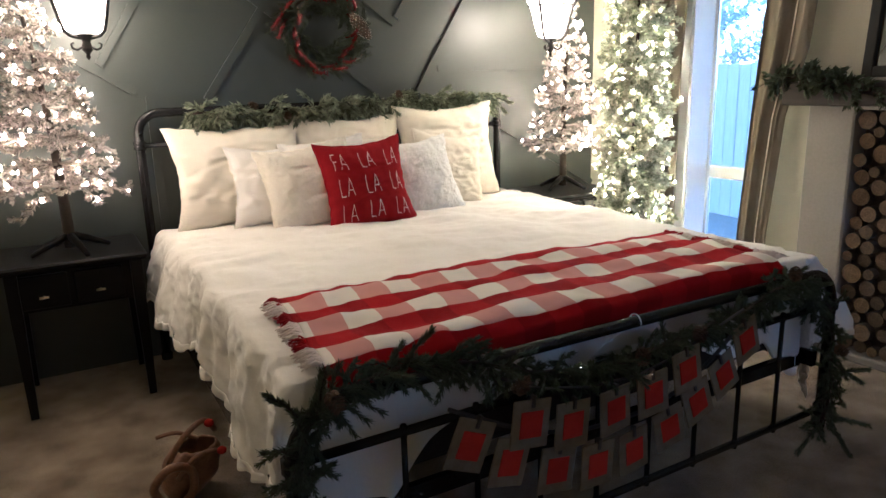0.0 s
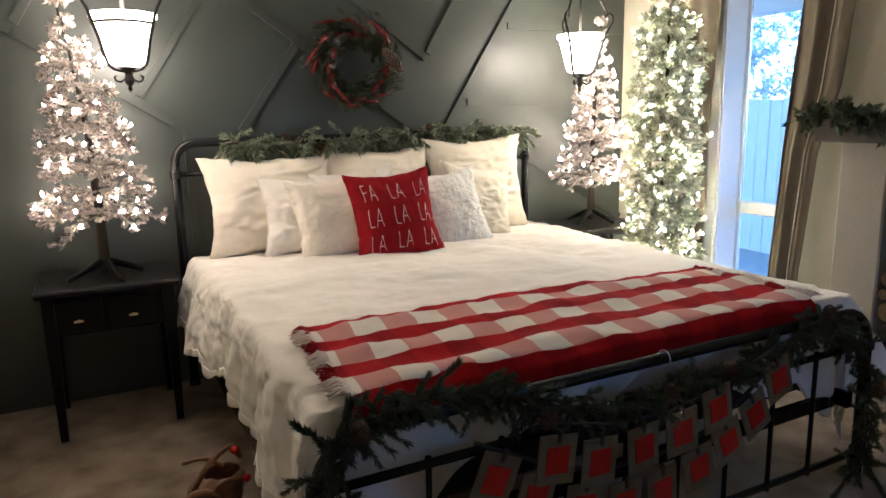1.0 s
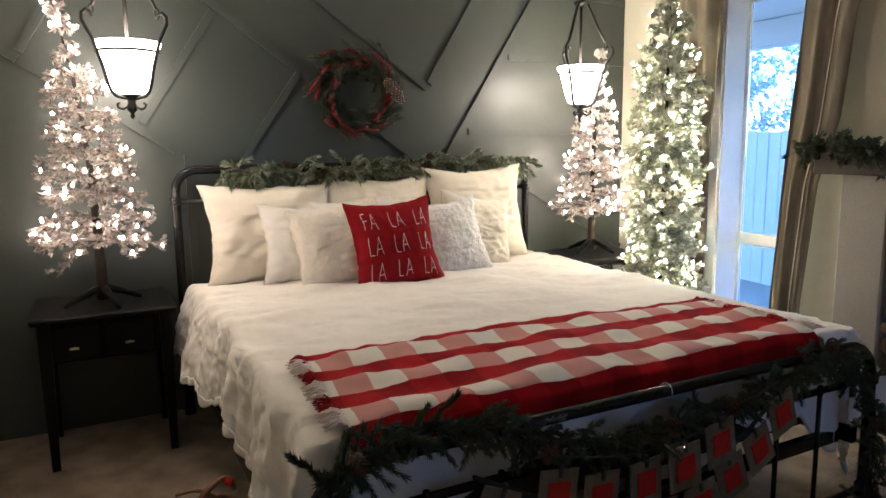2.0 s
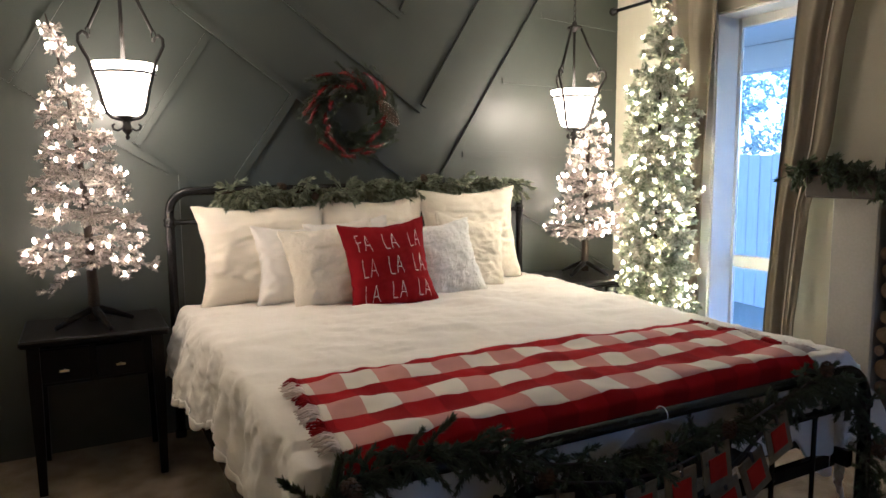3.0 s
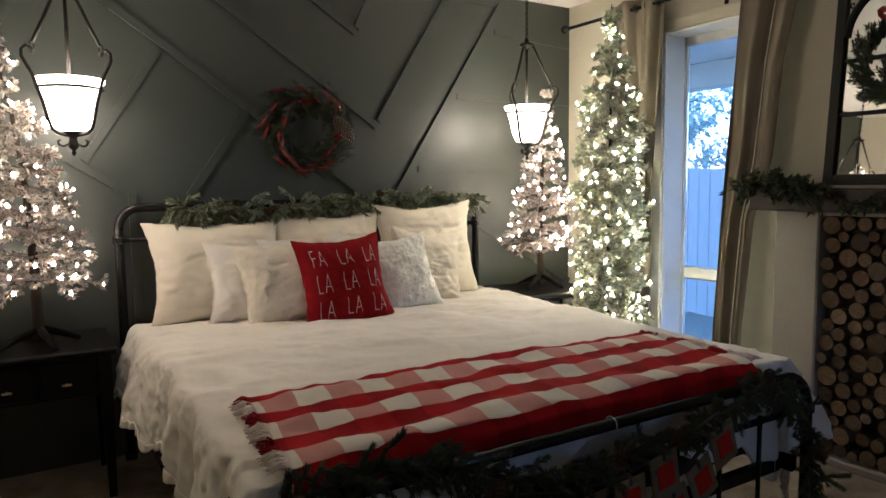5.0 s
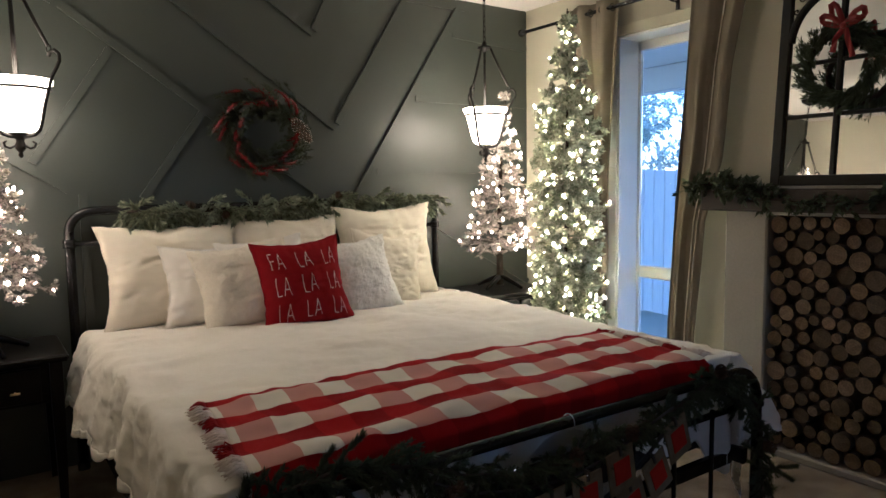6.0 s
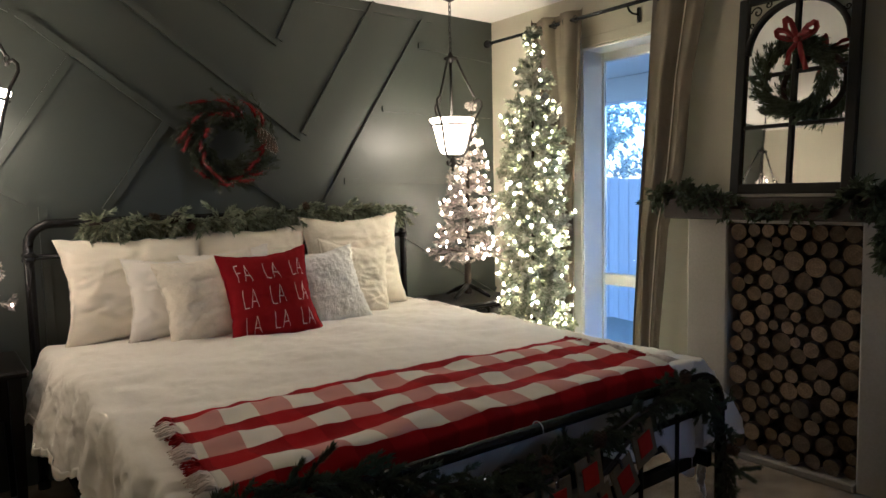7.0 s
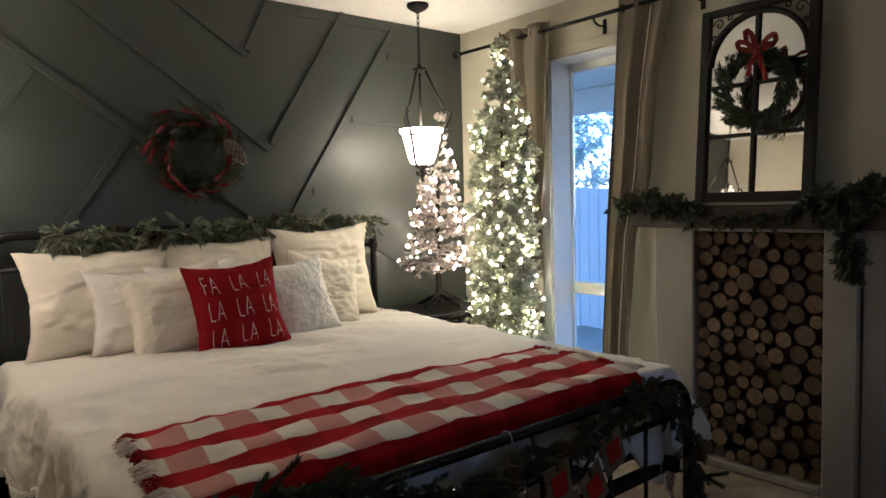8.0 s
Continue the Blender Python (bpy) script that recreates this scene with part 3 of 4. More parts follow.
# ---- pillows ----
def pillow_surface(w, h, thick, seed, lump):
    """Soft cushion faces: pinched ears at the corners, edges drawn in, creases and sagging filling."""
    rnd = random.Random(seed * 17)
    ears = {(i, j): Vector((rnd.uniform(-0.01, 0.03), 0, rnd.uniform(-0.03, 0.03))) for i in (-1, 1) for j in (-1, 1)}
    creases = [(rnd.uniform(-0.8, 0.8), rnd.uniform(-0.9, 0.5), rnd.uniform(-0.4, 0.4), rnd.uniform(0.2, 0.5), rnd.uniform(0.035, 0.07)) for _ in range(9)]

    def at(a, b, front):
        sag = b + 0.10 * (1 - b * b)
        bulge = max(0.0, (1 - abs(a) ** 2.3)) ** 0.60 * max(0.0, (1 - abs(sag) ** 2.3)) ** 0.60
        draw = 0.12 + 0.045 * wob(seed, a * 2 + b * 3, 2.0)
        px = a * w / 2 * (1 - draw * (1 - b * b) * abs(a)) + 0.006 * wob(b * 7, seed, a)
        pz = b * h / 2 * (1 - draw * (1 - a * a) * abs(b)) + 0.006 * wob(a * 7, seed + 3, b)
        for (i, j), e in ears.items():
            k = max(0.0, (1 + i * a) / 2 * (1 + j * b) / 2) ** 4
            px, pz = px + i * e.x * k * w, pz + e.z * k * h
        wr = lump * (wob(a * 2.2 + seed, b * 2.2, seed) + 0.6 * wob(a * 5 + seed, b * 6, seed + 3))
        fold = 0.0
        for ca, cb, slope, reach, wide in creases:
            d = (b - cb) - slope * (a - ca)
            fold += 0.075 * (1 - 1.6 * (d / wide) ** 2 if abs(d) < wide else -0.6 * math.exp(-(abs(d) / wide - 1) * 2)) * math.exp(-((a - ca) / reach) ** 2)
        fold *= min(1.0, lump / 0.2)
        return Vector((px, -front * (bulge * thick / 2 * (1 + wr - fold) + 0.004), pz))
    return at


def pillow(name, w, h, thick, place, mat, label, seed, lump=0.22, rough_edge=0.0):
    """A cushion: two bulging faces closed along a seam. place: pose of its middle."""
    at = pillow_surface(w, h, thick, seed, lump)
    n = 56
    b = Build(True)
    for front in (1, -1):
        def f(u, v, front=front):
            p = at(2 * u - 1, 2 * v - 1, front)
            if rough_edge:
                p += Vector((wob(u * 30, v * 30, seed), front * -abs(wob(u * 24, v * 24, seed + 5)) * 1.5, wob(u * 30, v * 30, seed + 9))) * rough_edge
            return place @ p
        b.sheet(f, n, n)
        if front < 0:
            k = (n + 1) ** 2
            b.f = [g if max(g) < k else g[::-1] for g in b.f]
    ob = thing(name, place.translation - Vector((0, 0, h / 2)), label, "pillow", "pillows on the bed")
    part("cover", b, mat, ob)
    seam = [place @ (at(a, -1, 0)) for a in np.linspace(-1, 1, 20)] + [place @ (at(1, c, 0)) for c in np.linspace(-1, 1, 20)] + [place @ at(a, 1, 0) for a in np.linspace(1, -1, 20)] + [place @ at(-1, c, 0) for c in np.linspace(1, -1, 20)]
    part("piping", Build(True).tube([s for i, s in enumerate(seam) if i == 0 or (s - seam[i - 1]).length > 1e-4], 0.006, 6), mat, ob)
    return ob, at


pillow("euro_pillow", 0.61, 0.50, 0.19, pose(0.405, -0.235, 0.893, -12, 0, -2), SHAM, "large cream woven pillow against the headboard", 1)
pillow("euro_pillow", 0.60, 0.50, 0.19, pose(0.985, -0.215, 0.905, -10, -1, 0), SHAM, "large cream woven pillow in the middle of the headboard", 2)
pillow("euro_pillow", 0.63, 0.54, 0.19, pose(1.575, -0.215, 0.922, -10, -2, 2), SHAM, "large cream woven pillow near the window side", 3)
pillow("pillow", 0.44, 0.375, 0.16, pose(0.55, -0.38, 0.852, -16, 0, -3), COTTON, "plain white cotton pillow", 4)
pillow("pillow", 0.42, 0.38, 0.15, pose(0.80, -0.39, 0.872, -14, -6, 0), COTTON, "plain white cotton pillow behind the red one", 8)
pillow("pillow", 0.44, 0.40, 0.16, pose(1.478, -0.38, 0.847, -16, 8, 3), SHAM, "cream cotton pillow behind the tufted one", 5)
pillow("pillow", 0.44, 0.40, 0.15, pose(0.655, -0.52, 0.852, -18, -7, -4), CREAMFLUFF, "soft cream tufted pillow", 6, lump=0.14, rough_edge=0.005)
pillow("pillow", 0.43, 0.41, 0.15, pose(1.222, -0.53, 0.838, -18, -6, 6), FLUFF, "white tufted fluffy square pillow", 7, lump=0.12, rough_edge=0.006)
RP = pose(0.881, -0.645, 0.849, -19, -3, 0)
red, at_red = pillow("red_pillow", 0.425, 0.425, 0.15, RP, REDCLOTH, "red canvas pillow lettered FA LA LA in white", 9, lump=0.10)


def lettering(body, x, z, size, tall, wide):
    """One word laid on the red pillow's face."""
    cu = bpy.data.curves.new("words", "FONT")
    cu.body, cu.size, cu.align_x, cu.offset, cu.space_character = body, 1.0, "CENTER", -0.030, 1.2
    cu.resolution_u = 2
    tmp = bpy.data.objects.new("words", cu)
    scene.collection.objects.link(tmp)
    me = bpy.data.meshes.new_from_object(tmp.evaluated_get(bpy.context.evaluated_depsgraph_get()))
    bpy.data.objects.remove(tmp)
    bm = bmesh.new()
    bm.from_mesh(me)
    bmesh.ops.triangulate(bm, faces=bm.faces)
    bmesh.ops.subdivide_edges(bm, edges=[e for e in bm.edges if e.calc_length() > 0.2], cuts=2)
    base = base_of(red)
    for v in bm.verts:
        a, b = (x + v.co.x * wide * size) / 0.22, (z + v.co.y * tall * size) / 0.20
        v.co = RP @ (at_red(a, b, 1) + Vector((0, -0.0045, 0))) - base
    bm.to_mesh(me)
    bm.free()
    me.name = "lettering"
    me.materials.append(LETTER)
    ob = new("lettering", me)
    ob.parent = red
    tagged(ob, "thin white lettering")


for r, words in enumerate(("FA LA LA", "LA LA LA", "LA LA LA")):
    for c, w in enumerate(words.split()):
        lettering(w, -0.135 + c * 0.137, 0.068 - r * 0.116, 0.11, 1.15, 0.58)


# ---- nightstands ----
def nightstand():
    x0, x1, y0, y1, h = -0.62, -0.07, -0.50, -0.03, 0.645
    ob = thing("nightstand", ((x0 + x1) / 2, (y0 + y1) / 2, 0), "black painted wooden nightstand with two small drawers", "nightstand", "nightstands")
    part("top", Build().box((x0, y0, h - 0.028), (x1, y1, h), 0.008), BLACKWOOD, ob)
    part("apron", Build().box((x0 + 0.035, y0 + 0.05, h - 0.20), (x1 - 0.035, y1 - 0.02, h - 0.0285), 0.003), BLACKWOOD, ob)
    for x in (x0 + 0.025, x1 - 0.07):
        for y in (y0 + 0.022, y1 - 0.06):
            part("leg", Build().add([(x + a * s + 0.0225, y + b * s + 0.0225, z) for z, s in ((0, 0.015), (h - 0.21, 0.0225), (h - 0.029, 0.0225)) for a, b in ((-1, -1), (1, -1), (1, 1), (-1, 1))],
                 [(3, 2, 1, 0)] + [(4 * k + i, 4 * k + (i + 1) % 4, 4 * k + 4 + (i + 1) % 4, 4 * k + 4 + i) for k in (0, 1) for i in range(4)] + [(8, 9, 10, 11)]), BLACKWOOD, ob)
    for i, kx in enumerate((-0.468, -0.263)):
        dr = part("drawer", Build().box((kx - 0.092, y0 + 0.030, h - 0.185), (kx + 0.092, y0 + 0.0495, h - 0.045), 0.005), BLACKWOOD, ob)
        part("handle", Build(True).tube([(kx - 0.017, y0 + 0.008, 0.512), (kx + 0.017, y0 + 0.008, 0.512)], 0.005, 10).tube([(kx, y0 + 0.03, 0.512), (kx, y0 + 0.01, 0.512)], 0.004, 8), BRASS, dr, "small brass bar handle")
    return ob


left_stand = nightstand()
copy_thing(left_stand, pose(2.365, -0.265, 0))


# ---- lit trees ----
def cone_shape(k):
    """Half-width of a small tree by height: full skirt, slim spire on top."""
    return (1 - k) ** 0.95 if k < 0.76 else 0.15 - (k - 0.76) * 0.40


def slim_shape(k):
    return 1.0 - 0.42 * k if k < 0.72 else max(0.06, 0.698 - (k - 0.72) * 3.2)


def lit_tree(name, at, height, clear, radius, needle, tiers, per_tier, seed, mat, label, bulbs, lean=(0, 0), shape=cone_shape, stand=0.16, lit=None, clump=6, size=1.0):
    """A small artificial tree: cross stand, trunk, tiers of frosted boughs with lumpy tips, and warm fairy bulbs."""
    rnd = random.Random(seed)
    at = Vector(at)
    ob = thing(name, at, label, "christmas tree", "lit trees")
    trunk, fol, lamp = Build(True), Build(), Build(True)
    axis = lambda h: at + Vector((lean[0] * (h / height) ** 3, lean[1] * (h / height) ** 3, h))
    trunk.tube([axis(height * k / 8 + 0.02) for k in range(9)], [0.022 * (1 - k / 8.6) ** 1.2 + 0.002 for k in range(9)], 8)
    for k in range(4):
        a = radians(20 + 90 * k)
        d = Vector((math.cos(a), math.sin(a), 0))
        foot = Build(True).tube([at + Vector((0, 0, 0.075)), at + d * stand * 0.5 + Vector((0, 0, 0.045)), at + d * stand + Vector((0, 0, 0.008))], [0.018, 0.015, 0.010], 8)
        part("foot", foot, BLACKWOOD, ob)
    tips = []
    for i in range(tiers):
        k = ((i + 0.2) / tiers) ** 0.92
        count = max(3, round(per_tier * (0.35 + 0.65 * shape(k))))
        for j in range(count):
            kk = min(0.985, max(0.0, k + rnd.gauss(0, 0.16) / tiers))
            h = clear + (height - clear) * kk
            R = radius * shape(kk) * rnd.uniform(0.72, 1.18)
            a = 2 * math.pi * (j + rnd.uniform(-0.3, 0.3)) / count + i * 1.3
            d = Vector((math.cos(a), math.sin(a), 0))
            droop = rnd.uniform(-0.30, 0.10) if kk < 0.8 else rnd.uniform(0.3, 1.2)
            p0 = axis(h)
            p1 = p0 + d * R * 0.55 + Vector((0, 0, R * droop * 0.3 + 0.02))
            p2 = p0 + d * R + Vector((0, 0, R * droop))
            fol.tube([p0, p1, p2], [0.006, 0.005, 0.002], 5)
            fol.sprig([p0, p1, p2], int(16 + 110 * R), needle, needle * 0.34, rnd, 0.95, 0.25)
            for m in range(max(2, int(clump * min(1.0, 0.3 + R * 5)))):
                f = rnd.uniform(0.45, 1)
                s = p1.lerp(p2, 2 * f - 1) if f > 0.5 else p0.lerp(p1, 2 * f)
                small = min(1.0, 0.35 + R * 5)
                o = s + small * (d * rnd.uniform(0.2, 0.9) + Vector((-d.y, d.x, 0)) * rnd.choice((-1, 1)) * rnd.uniform(0.3, 1.1) + Vector((0, 0, rnd.uniform(-0.5, 0.6)))) * needle * rnd.uniform(1.0, 1.9)
                fol.sprig([s, s.lerp(o, 0.6), o], 30, needle * 0.72, needle * 0.40, rnd, 1.0, 0.15)
                tips.append((o, d))
    rnd.shuffle(tips)
    for o, d in tips[:bulbs]:
        c = o + d * 0.012 + Vector((0, 0, rnd.uniform(-0.005, 0.02)))
        lamp.lathe([(r * size, z * size) for r, z in ((0.001, -0.008), (0.0042, -0.005), (0.0053, 0.0), (0.004, 0.006), (0.001, 0.010))], c, 6)
    part("trunk", trunk, BARK, ob)
    part("foliage", fol, mat, ob, kind="stuff")
    part("fairy_light", lamp, lit or BULB, ob, "warm white fairy bulbs", "stuff")
    return ob


lit_tree("table_tree", (-0.345, -0.29, 0.645), 1.27, 0.25, 0.255, 0.030, 12, 13, 21, FLOCK, "small white-flocked lit tree on a nightstand", 105, lean=(-0.10, 0))
lit_tree("table_tree", (2.37, -0.25, 0.645), 1.22, 0.26, 0.24, 0.028, 13, 13, 22, FLOCK, "small white-flocked lit tree beside the window curtain", 105, lean=(0.06, 0))
lit_tree("slim_tree", (2.49, -0.72, 0.0), 2.26, 0.20, 0.19, 0.046, 24, 12, 23, FROST, "tall slim frosted green tree covered in warm lights", 360, shape=slim_shape, stand=0.2, lit=TREEBULB, clump=8, size=0.8)


# ---- pendant lamps ----
def pendant(x, y):
    ob = thing("pendant_lamp", (x, y, 1.43), "dark iron pendant lamp with a lit white glass bowl", "pendant lamp", "pendant lamps")
    part("shade", Build(True).lathe([(0.001, 1.528), (0.040, 1.530), (0.066, 1.541), (0.080, 1.575), (0.093, 1.63), (0.108, 1.688), (0.118, 1.714), (0.127, 1.721), (0.129, 1.736), (0.123, 1.736), (0.104, 1.688), (0.089, 1.63), (0.076, 1.58), (0.06, 1.549), (0.001, 1.538)], (x, y, 0), 32), SHADE, ob, "lit white glass bowl")
    ring = Build(True)
    ring.tube([(x + 0.119 * math.cos(a), y + 0.119 * math.sin(a), 1.698) for a in np.linspace(0, 2 * math.pi, 37)], 0.006, 8)
    part("ring", ring, BRONZE, ob)
    part("finial", Build(True).lathe([(0.001, 1.43), (0.010, 1.44), (0.006, 1.452), (0.018, 1.465), (0.022, 1.478), (0.014, 1.495), (0.018, 1.51), (0.034, 1.522), (0.036, 1.529)], (x, y, 0), 14), BRONZE, ob)
    part("collar", Build(True).lathe([(0.006, 2.12), (0.014, 2.11), (0.016, 2.095), (0.04, 2.088), (0.042, 2.078), (0.016, 2.07), (0.01, 2.055)], (x, y, 0), 16), BRONZE, ob)
    part("stem", Build(True).tube([(x, y, 2.06), (x, y, 1.74)], 0.008, 8), BRONZE, ob)
    part("canopy", Build(True).lathe([(0.006, 2.405), (0.02, 2.41), (0.055, 2.43), (0.064, 2.442), (0.064, 2.4545)], (x, y, 0), 24), BRONZE, ob)
    chain = Build(True)
    for i in range(10):
        z = 2.405 - 0.0145 - i * 0.0288
        e = Vector((1, 0, 0)) if i % 2 else Vector((0, 1, 0))
        chain.tube([Vector((x, y, z)) + e * 0.008 * math.cos(a) + Vector((0, 0, 0.018 * math.sin(a))) for a in np.linspace(0, 2 * math.pi, 13)], 0.0026, 6)
    part("chain", chain, BRONZE, ob)
    for k in range(3):
        a = radians(-35 + 120 * k)
        d = Vector((math.cos(a), math.sin(a), 0))
        c = Vector((x, y, 0))
        arm = part("arm", Build(True).tube([c + d * 0.035 + Vector((0, 0, 2.08)), c + d * 0.09 + Vector((0, 0, 1.955)), c + d * 0.135 + Vector((0, 0, 1.862))], 0.0068, 8), BRONZE, ob)
        part("link", Build(True).tube([c + d * 0.137 + Vector((0, 0, 1.85)) + d * 0.009 * math.cos(q) + Vector((0, 0, 0.016 * math.sin(q))) for q in np.linspace(0, 6.283, 13)], 0.003, 6), BRONZE, arm)
        scroll = [c + d * r + Vector((0, 0, z)) for r, z in ((0.135, 1.822), (0.142, 1.838), (0.160, 1.846), (0.176, 1.830), (0.177, 1.804), (0.162, 1.776), (0.143, 1.745), (0.129, 1.70), (0.109, 1.64), (0.094, 1.575), (0.083, 1.540), (0.062, 1.521), (0.036, 1.515), (0.013, 1.512))]
        part("strap", Build(True).tube(scroll, 0.0072, 8), BRONZE, ob)
        curl = [c + d * r + Vector((0, 0, z)) for r, z in ((0.02, 1.478), (0.04, 1.468), (0.058, 1.474), (0.062, 1.488), (0.052, 1.494))]
        part("curl", Build(True).tube(curl, 0.0048, 6), BRONZE, ob)
    return ob


lamp = pendant(-0.18, -0.40)
copy_thing(lamp, pose(2.145, -0.40, 1.43))


# ---- greenery ----
def garland(name, path, count, reach, needle, width, seed, mat, label, droop=0.3, category="garland", out=(0, 0, 0), per=22):
    """A rope of soft evergreen sprigs along a line."""
    rnd = random.Random(seed)
    path = [Vector(p) for p in path]
    ob = thing(name, path[len(path) // 2], label, category)
    rope, fol = Build(True), Build()
    rope.tube(path, 0.006, 6)
    out = Vector(out)
    for i in range(count):
        f = (i + rnd.random()) / count * (len(path) - 1)
        k = min(int(f), len(path) - 2)
        p, d = path[k].lerp(path[k + 1], f - k), (path[k + 1] - path[k]).normalized()
        o = Vector((rnd.gauss(0, 1), rnd.gauss(0, 1), rnd.gauss(0, 0.8)))
        o = (o - d * o.dot(d)).normalized()
        o = (o + out * 0.8).normalized()
        w = (d * rnd.choice((1, 1, -1)) * rnd.uniform(0.5, 1.4) + o + Vector((0, 0, -droop * rnd.random()))).normalized()
        L = reach * rnd.uniform(0.5, 1.15)
        tip = p + w * L
        mid = p + w * L * 0.5 + Vector((0, 0, 0.012))
        rope.tube([p, mid, tip], [0.003, 0.0022, 0.001], 5)
        fol.sprig([p, mid, tip], per, needle, width, rnd, 0.75, 0.05)
        fol.blade(mid.lerp(tip, 0.7), tip + w * needle * 0.8, w.orthogonal().normalized() * width * 0.5)
    part("rope", rope, BARK, ob)
    part("foliage", fol, mat, ob, kind="stuff")
    return ob


def pine_cone(c, r, ob, seed):
    rnd = random.Random(seed)
    b = Build()
    axis = Vector((rnd.gauss(0, 1), rnd.gauss(-0.5, 0.4), rnd.gauss(0, 1))).normalized()
    s = axis.orthogonal().normalized()
    t = axis.cross(s)
    for i in range(60):
        k = i / 60
        a = i * 2.39996
        rad = r * math.sin(math.pi * (0.15 + 0.8 * k))
        d = s * math.cos(a) + t * math.sin(a)
        p = Vector(c) + axis * r * 2.0 * (k - 0.5) + d * rad * 0.4
        b.blade(p, p + (d * 0.8 + axis * 0.5) * r * 0.75, d.cross(axis).normalized() * r * 0.28)
    part("pine_cone", b, CONE, ob)


hb = [(0.24, -0.13, 1.195), (0.40, -0.14, 1.20), (0.62, -0.15, 1.185), (0.85, -0.15, 1.195), (1.08, -0.12, 1.215), (1.30, -0.12, 1.225), (1.50, -0.12, 1.215), (1.75, -0.11, 1.215), (1.95, -0.10, 1.205)]
hg = garland("headboard_garland", hb, 360, 0.112, 0.036, 0.012, 31, FIR, "soft dusty-green fir garland draped along the headboard", droop=1.5, out=(0, -0.6, -0.6), per=46)
for i, c in enumerate(((0.52, -0.17, 1.22), (1.31, -0.16, 1.245), (0.68, -0.18, 1.17))):
    pine_cone(c, 0.022, hg, 40 + i)
fg = [(0.03, -2.24, 0.30), (0.0, -2.25, 0.45), (0.02, -2.25, 0.58), (0.12, -2.24, 0.64), (0.28, -2.23, 0.655), (0.46, -2.235, 0.62), (0.62, -2.25, 0.56), (0.80, -2.26, 0.525), (0.98, -2.26, 0.515),
      (1.15, -2.25, 0.54), (1.32, -2.25, 0.555), (1.48, -2.24, 0.56), (1.62, -2.23, 0.60), (1.74, -2.22, 0.60), (1.82, -2.215, 0.565), (1.86, -2.225, 0.50)]
post_line = [(1.93, -2.235, 0.50), (1.96, -2.245, 0.38), (1.955, -2.25, 0.25), (1.96, -2.25, 0.12), (1.90, -2.26, 0.05)]
garland("post_garland", post_line, 60, 0.080, 0.021, 0.0036, 39, DARKFIR, "loose fir sprigs hanging down the footboard post", droop=0.5, out=(-0.2, -0.3, 0), per=90)
fgo = garland("footboard_garland", [(x, y, z + 0.012) for x, y, z in fg], 420, 0.092, 0.021, 0.0036, 32, DARKFIR, "dark green fir garland wound along the iron footboard", droop=1.0, out=(0, -0.25, -0.25), per=120)
for i, c in enumerate(((1.71, -2.24, 0.655), (0.96, -2.30, 0.55), (1.98, -2.26, 0.33), (1.20, -2.29, 0.57), (0.08, -2.28, 0.65), (0.55, -2.30, 0.57))):
    pine_cone(c, 0.024, fgo, 50 + i)
for i, c in enumerate(((0.74, -2.30, 0.575), (0.93, -2.31, 0.515), (0.985, -2.315, 0.50), (1.40, -2.29, 0.55))):
    part("mini_light", Build(True).ball(c, 0.0005, 6, 4), BULB, fgo, "tiny lit bulb")
leaves = Build()
rnd = random.Random(33)
for p, q in (((0.02, -2.25, 0.60), (-0.06, -2.29, 0.70)), ((0.05, -2.25, 0.6), (0.06, -2.30, 0.73)), ((0.25, -2.24, 0.65), (0.335, -2.25, 0.745)), ((0.36, -2.24, 0.64), (0.47, -2.25, 0.68)),
             ((1.97, -2.25, 0.25), (2.13, -2.27, 0.17)), ((1.97, -2.25, 0.22), (2.10, -2.3, 0.24)), ((1.95, -2.25, 0.06), (1.72, -2.30, 0.02)), ((1.95, -2.25, 0.06), (2.10, -2.33, 0.03)), ((1.95, -2.26, 0.05), (1.86, -2.40, 0.02)),
             ((1.97, -2.24, 0.30), (1.86, -2.30, 0.20)), ((0.0, -2.25, 0.42), (-0.03, -2.31, 0.28)), ((0.02, -2.25, 0.34), (0.06, -2.30, 0.18))):
    p, q = Vector(p), Vector(q)
    part("twig", Build(True).tube([p, (p + q) / 2 + Vector((0, 0, 0.012)), q], [0.003, 0.0025, 0.001], 5), BARK, fgo)
    leaves.sprig([p, (p + q) / 2 + Vector((0, 0, 0.012)), q], 330, 0.021, 0.0036, rnd, 0.8, 0.0)
part("sprig", leaves, DARKFIR, fgo, kind="stuff")


# cards hung in two swags before the footboard
bunting = thing("card_bunting", (0.9, -2.27, 0.45), "burlap cards with red felt squares strung on cord", "bunting")
lower = [(0.36, -2.275, 0.55), (0.50, -2.28, 0.475), (0.62, -2.285, 0.42), (0.75, -2.285, 0.385), (0.90, -2.285, 0.375), (1.05, -2.285, 0.385), (1.18, -2.28, 0.42), (1.30, -2.275, 0.48), (1.42, -2.27, 0.56)]
upper = [(0.50, -2.29, 0.60), (0.62, -2.295, 0.545), (0.78, -2.295, 0.51), (0.95, -2.295, 0.50), (1.10, -2.29, 0.52), (1.25, -2.285, 0.56), (1.40, -2.28, 0.60)]
part("cord", Build(True).tube(lower, 0.006, 8), CORD, bunting)
part("cord", Build(True).tube(upper, 0.004, 8), CORD, bunting)
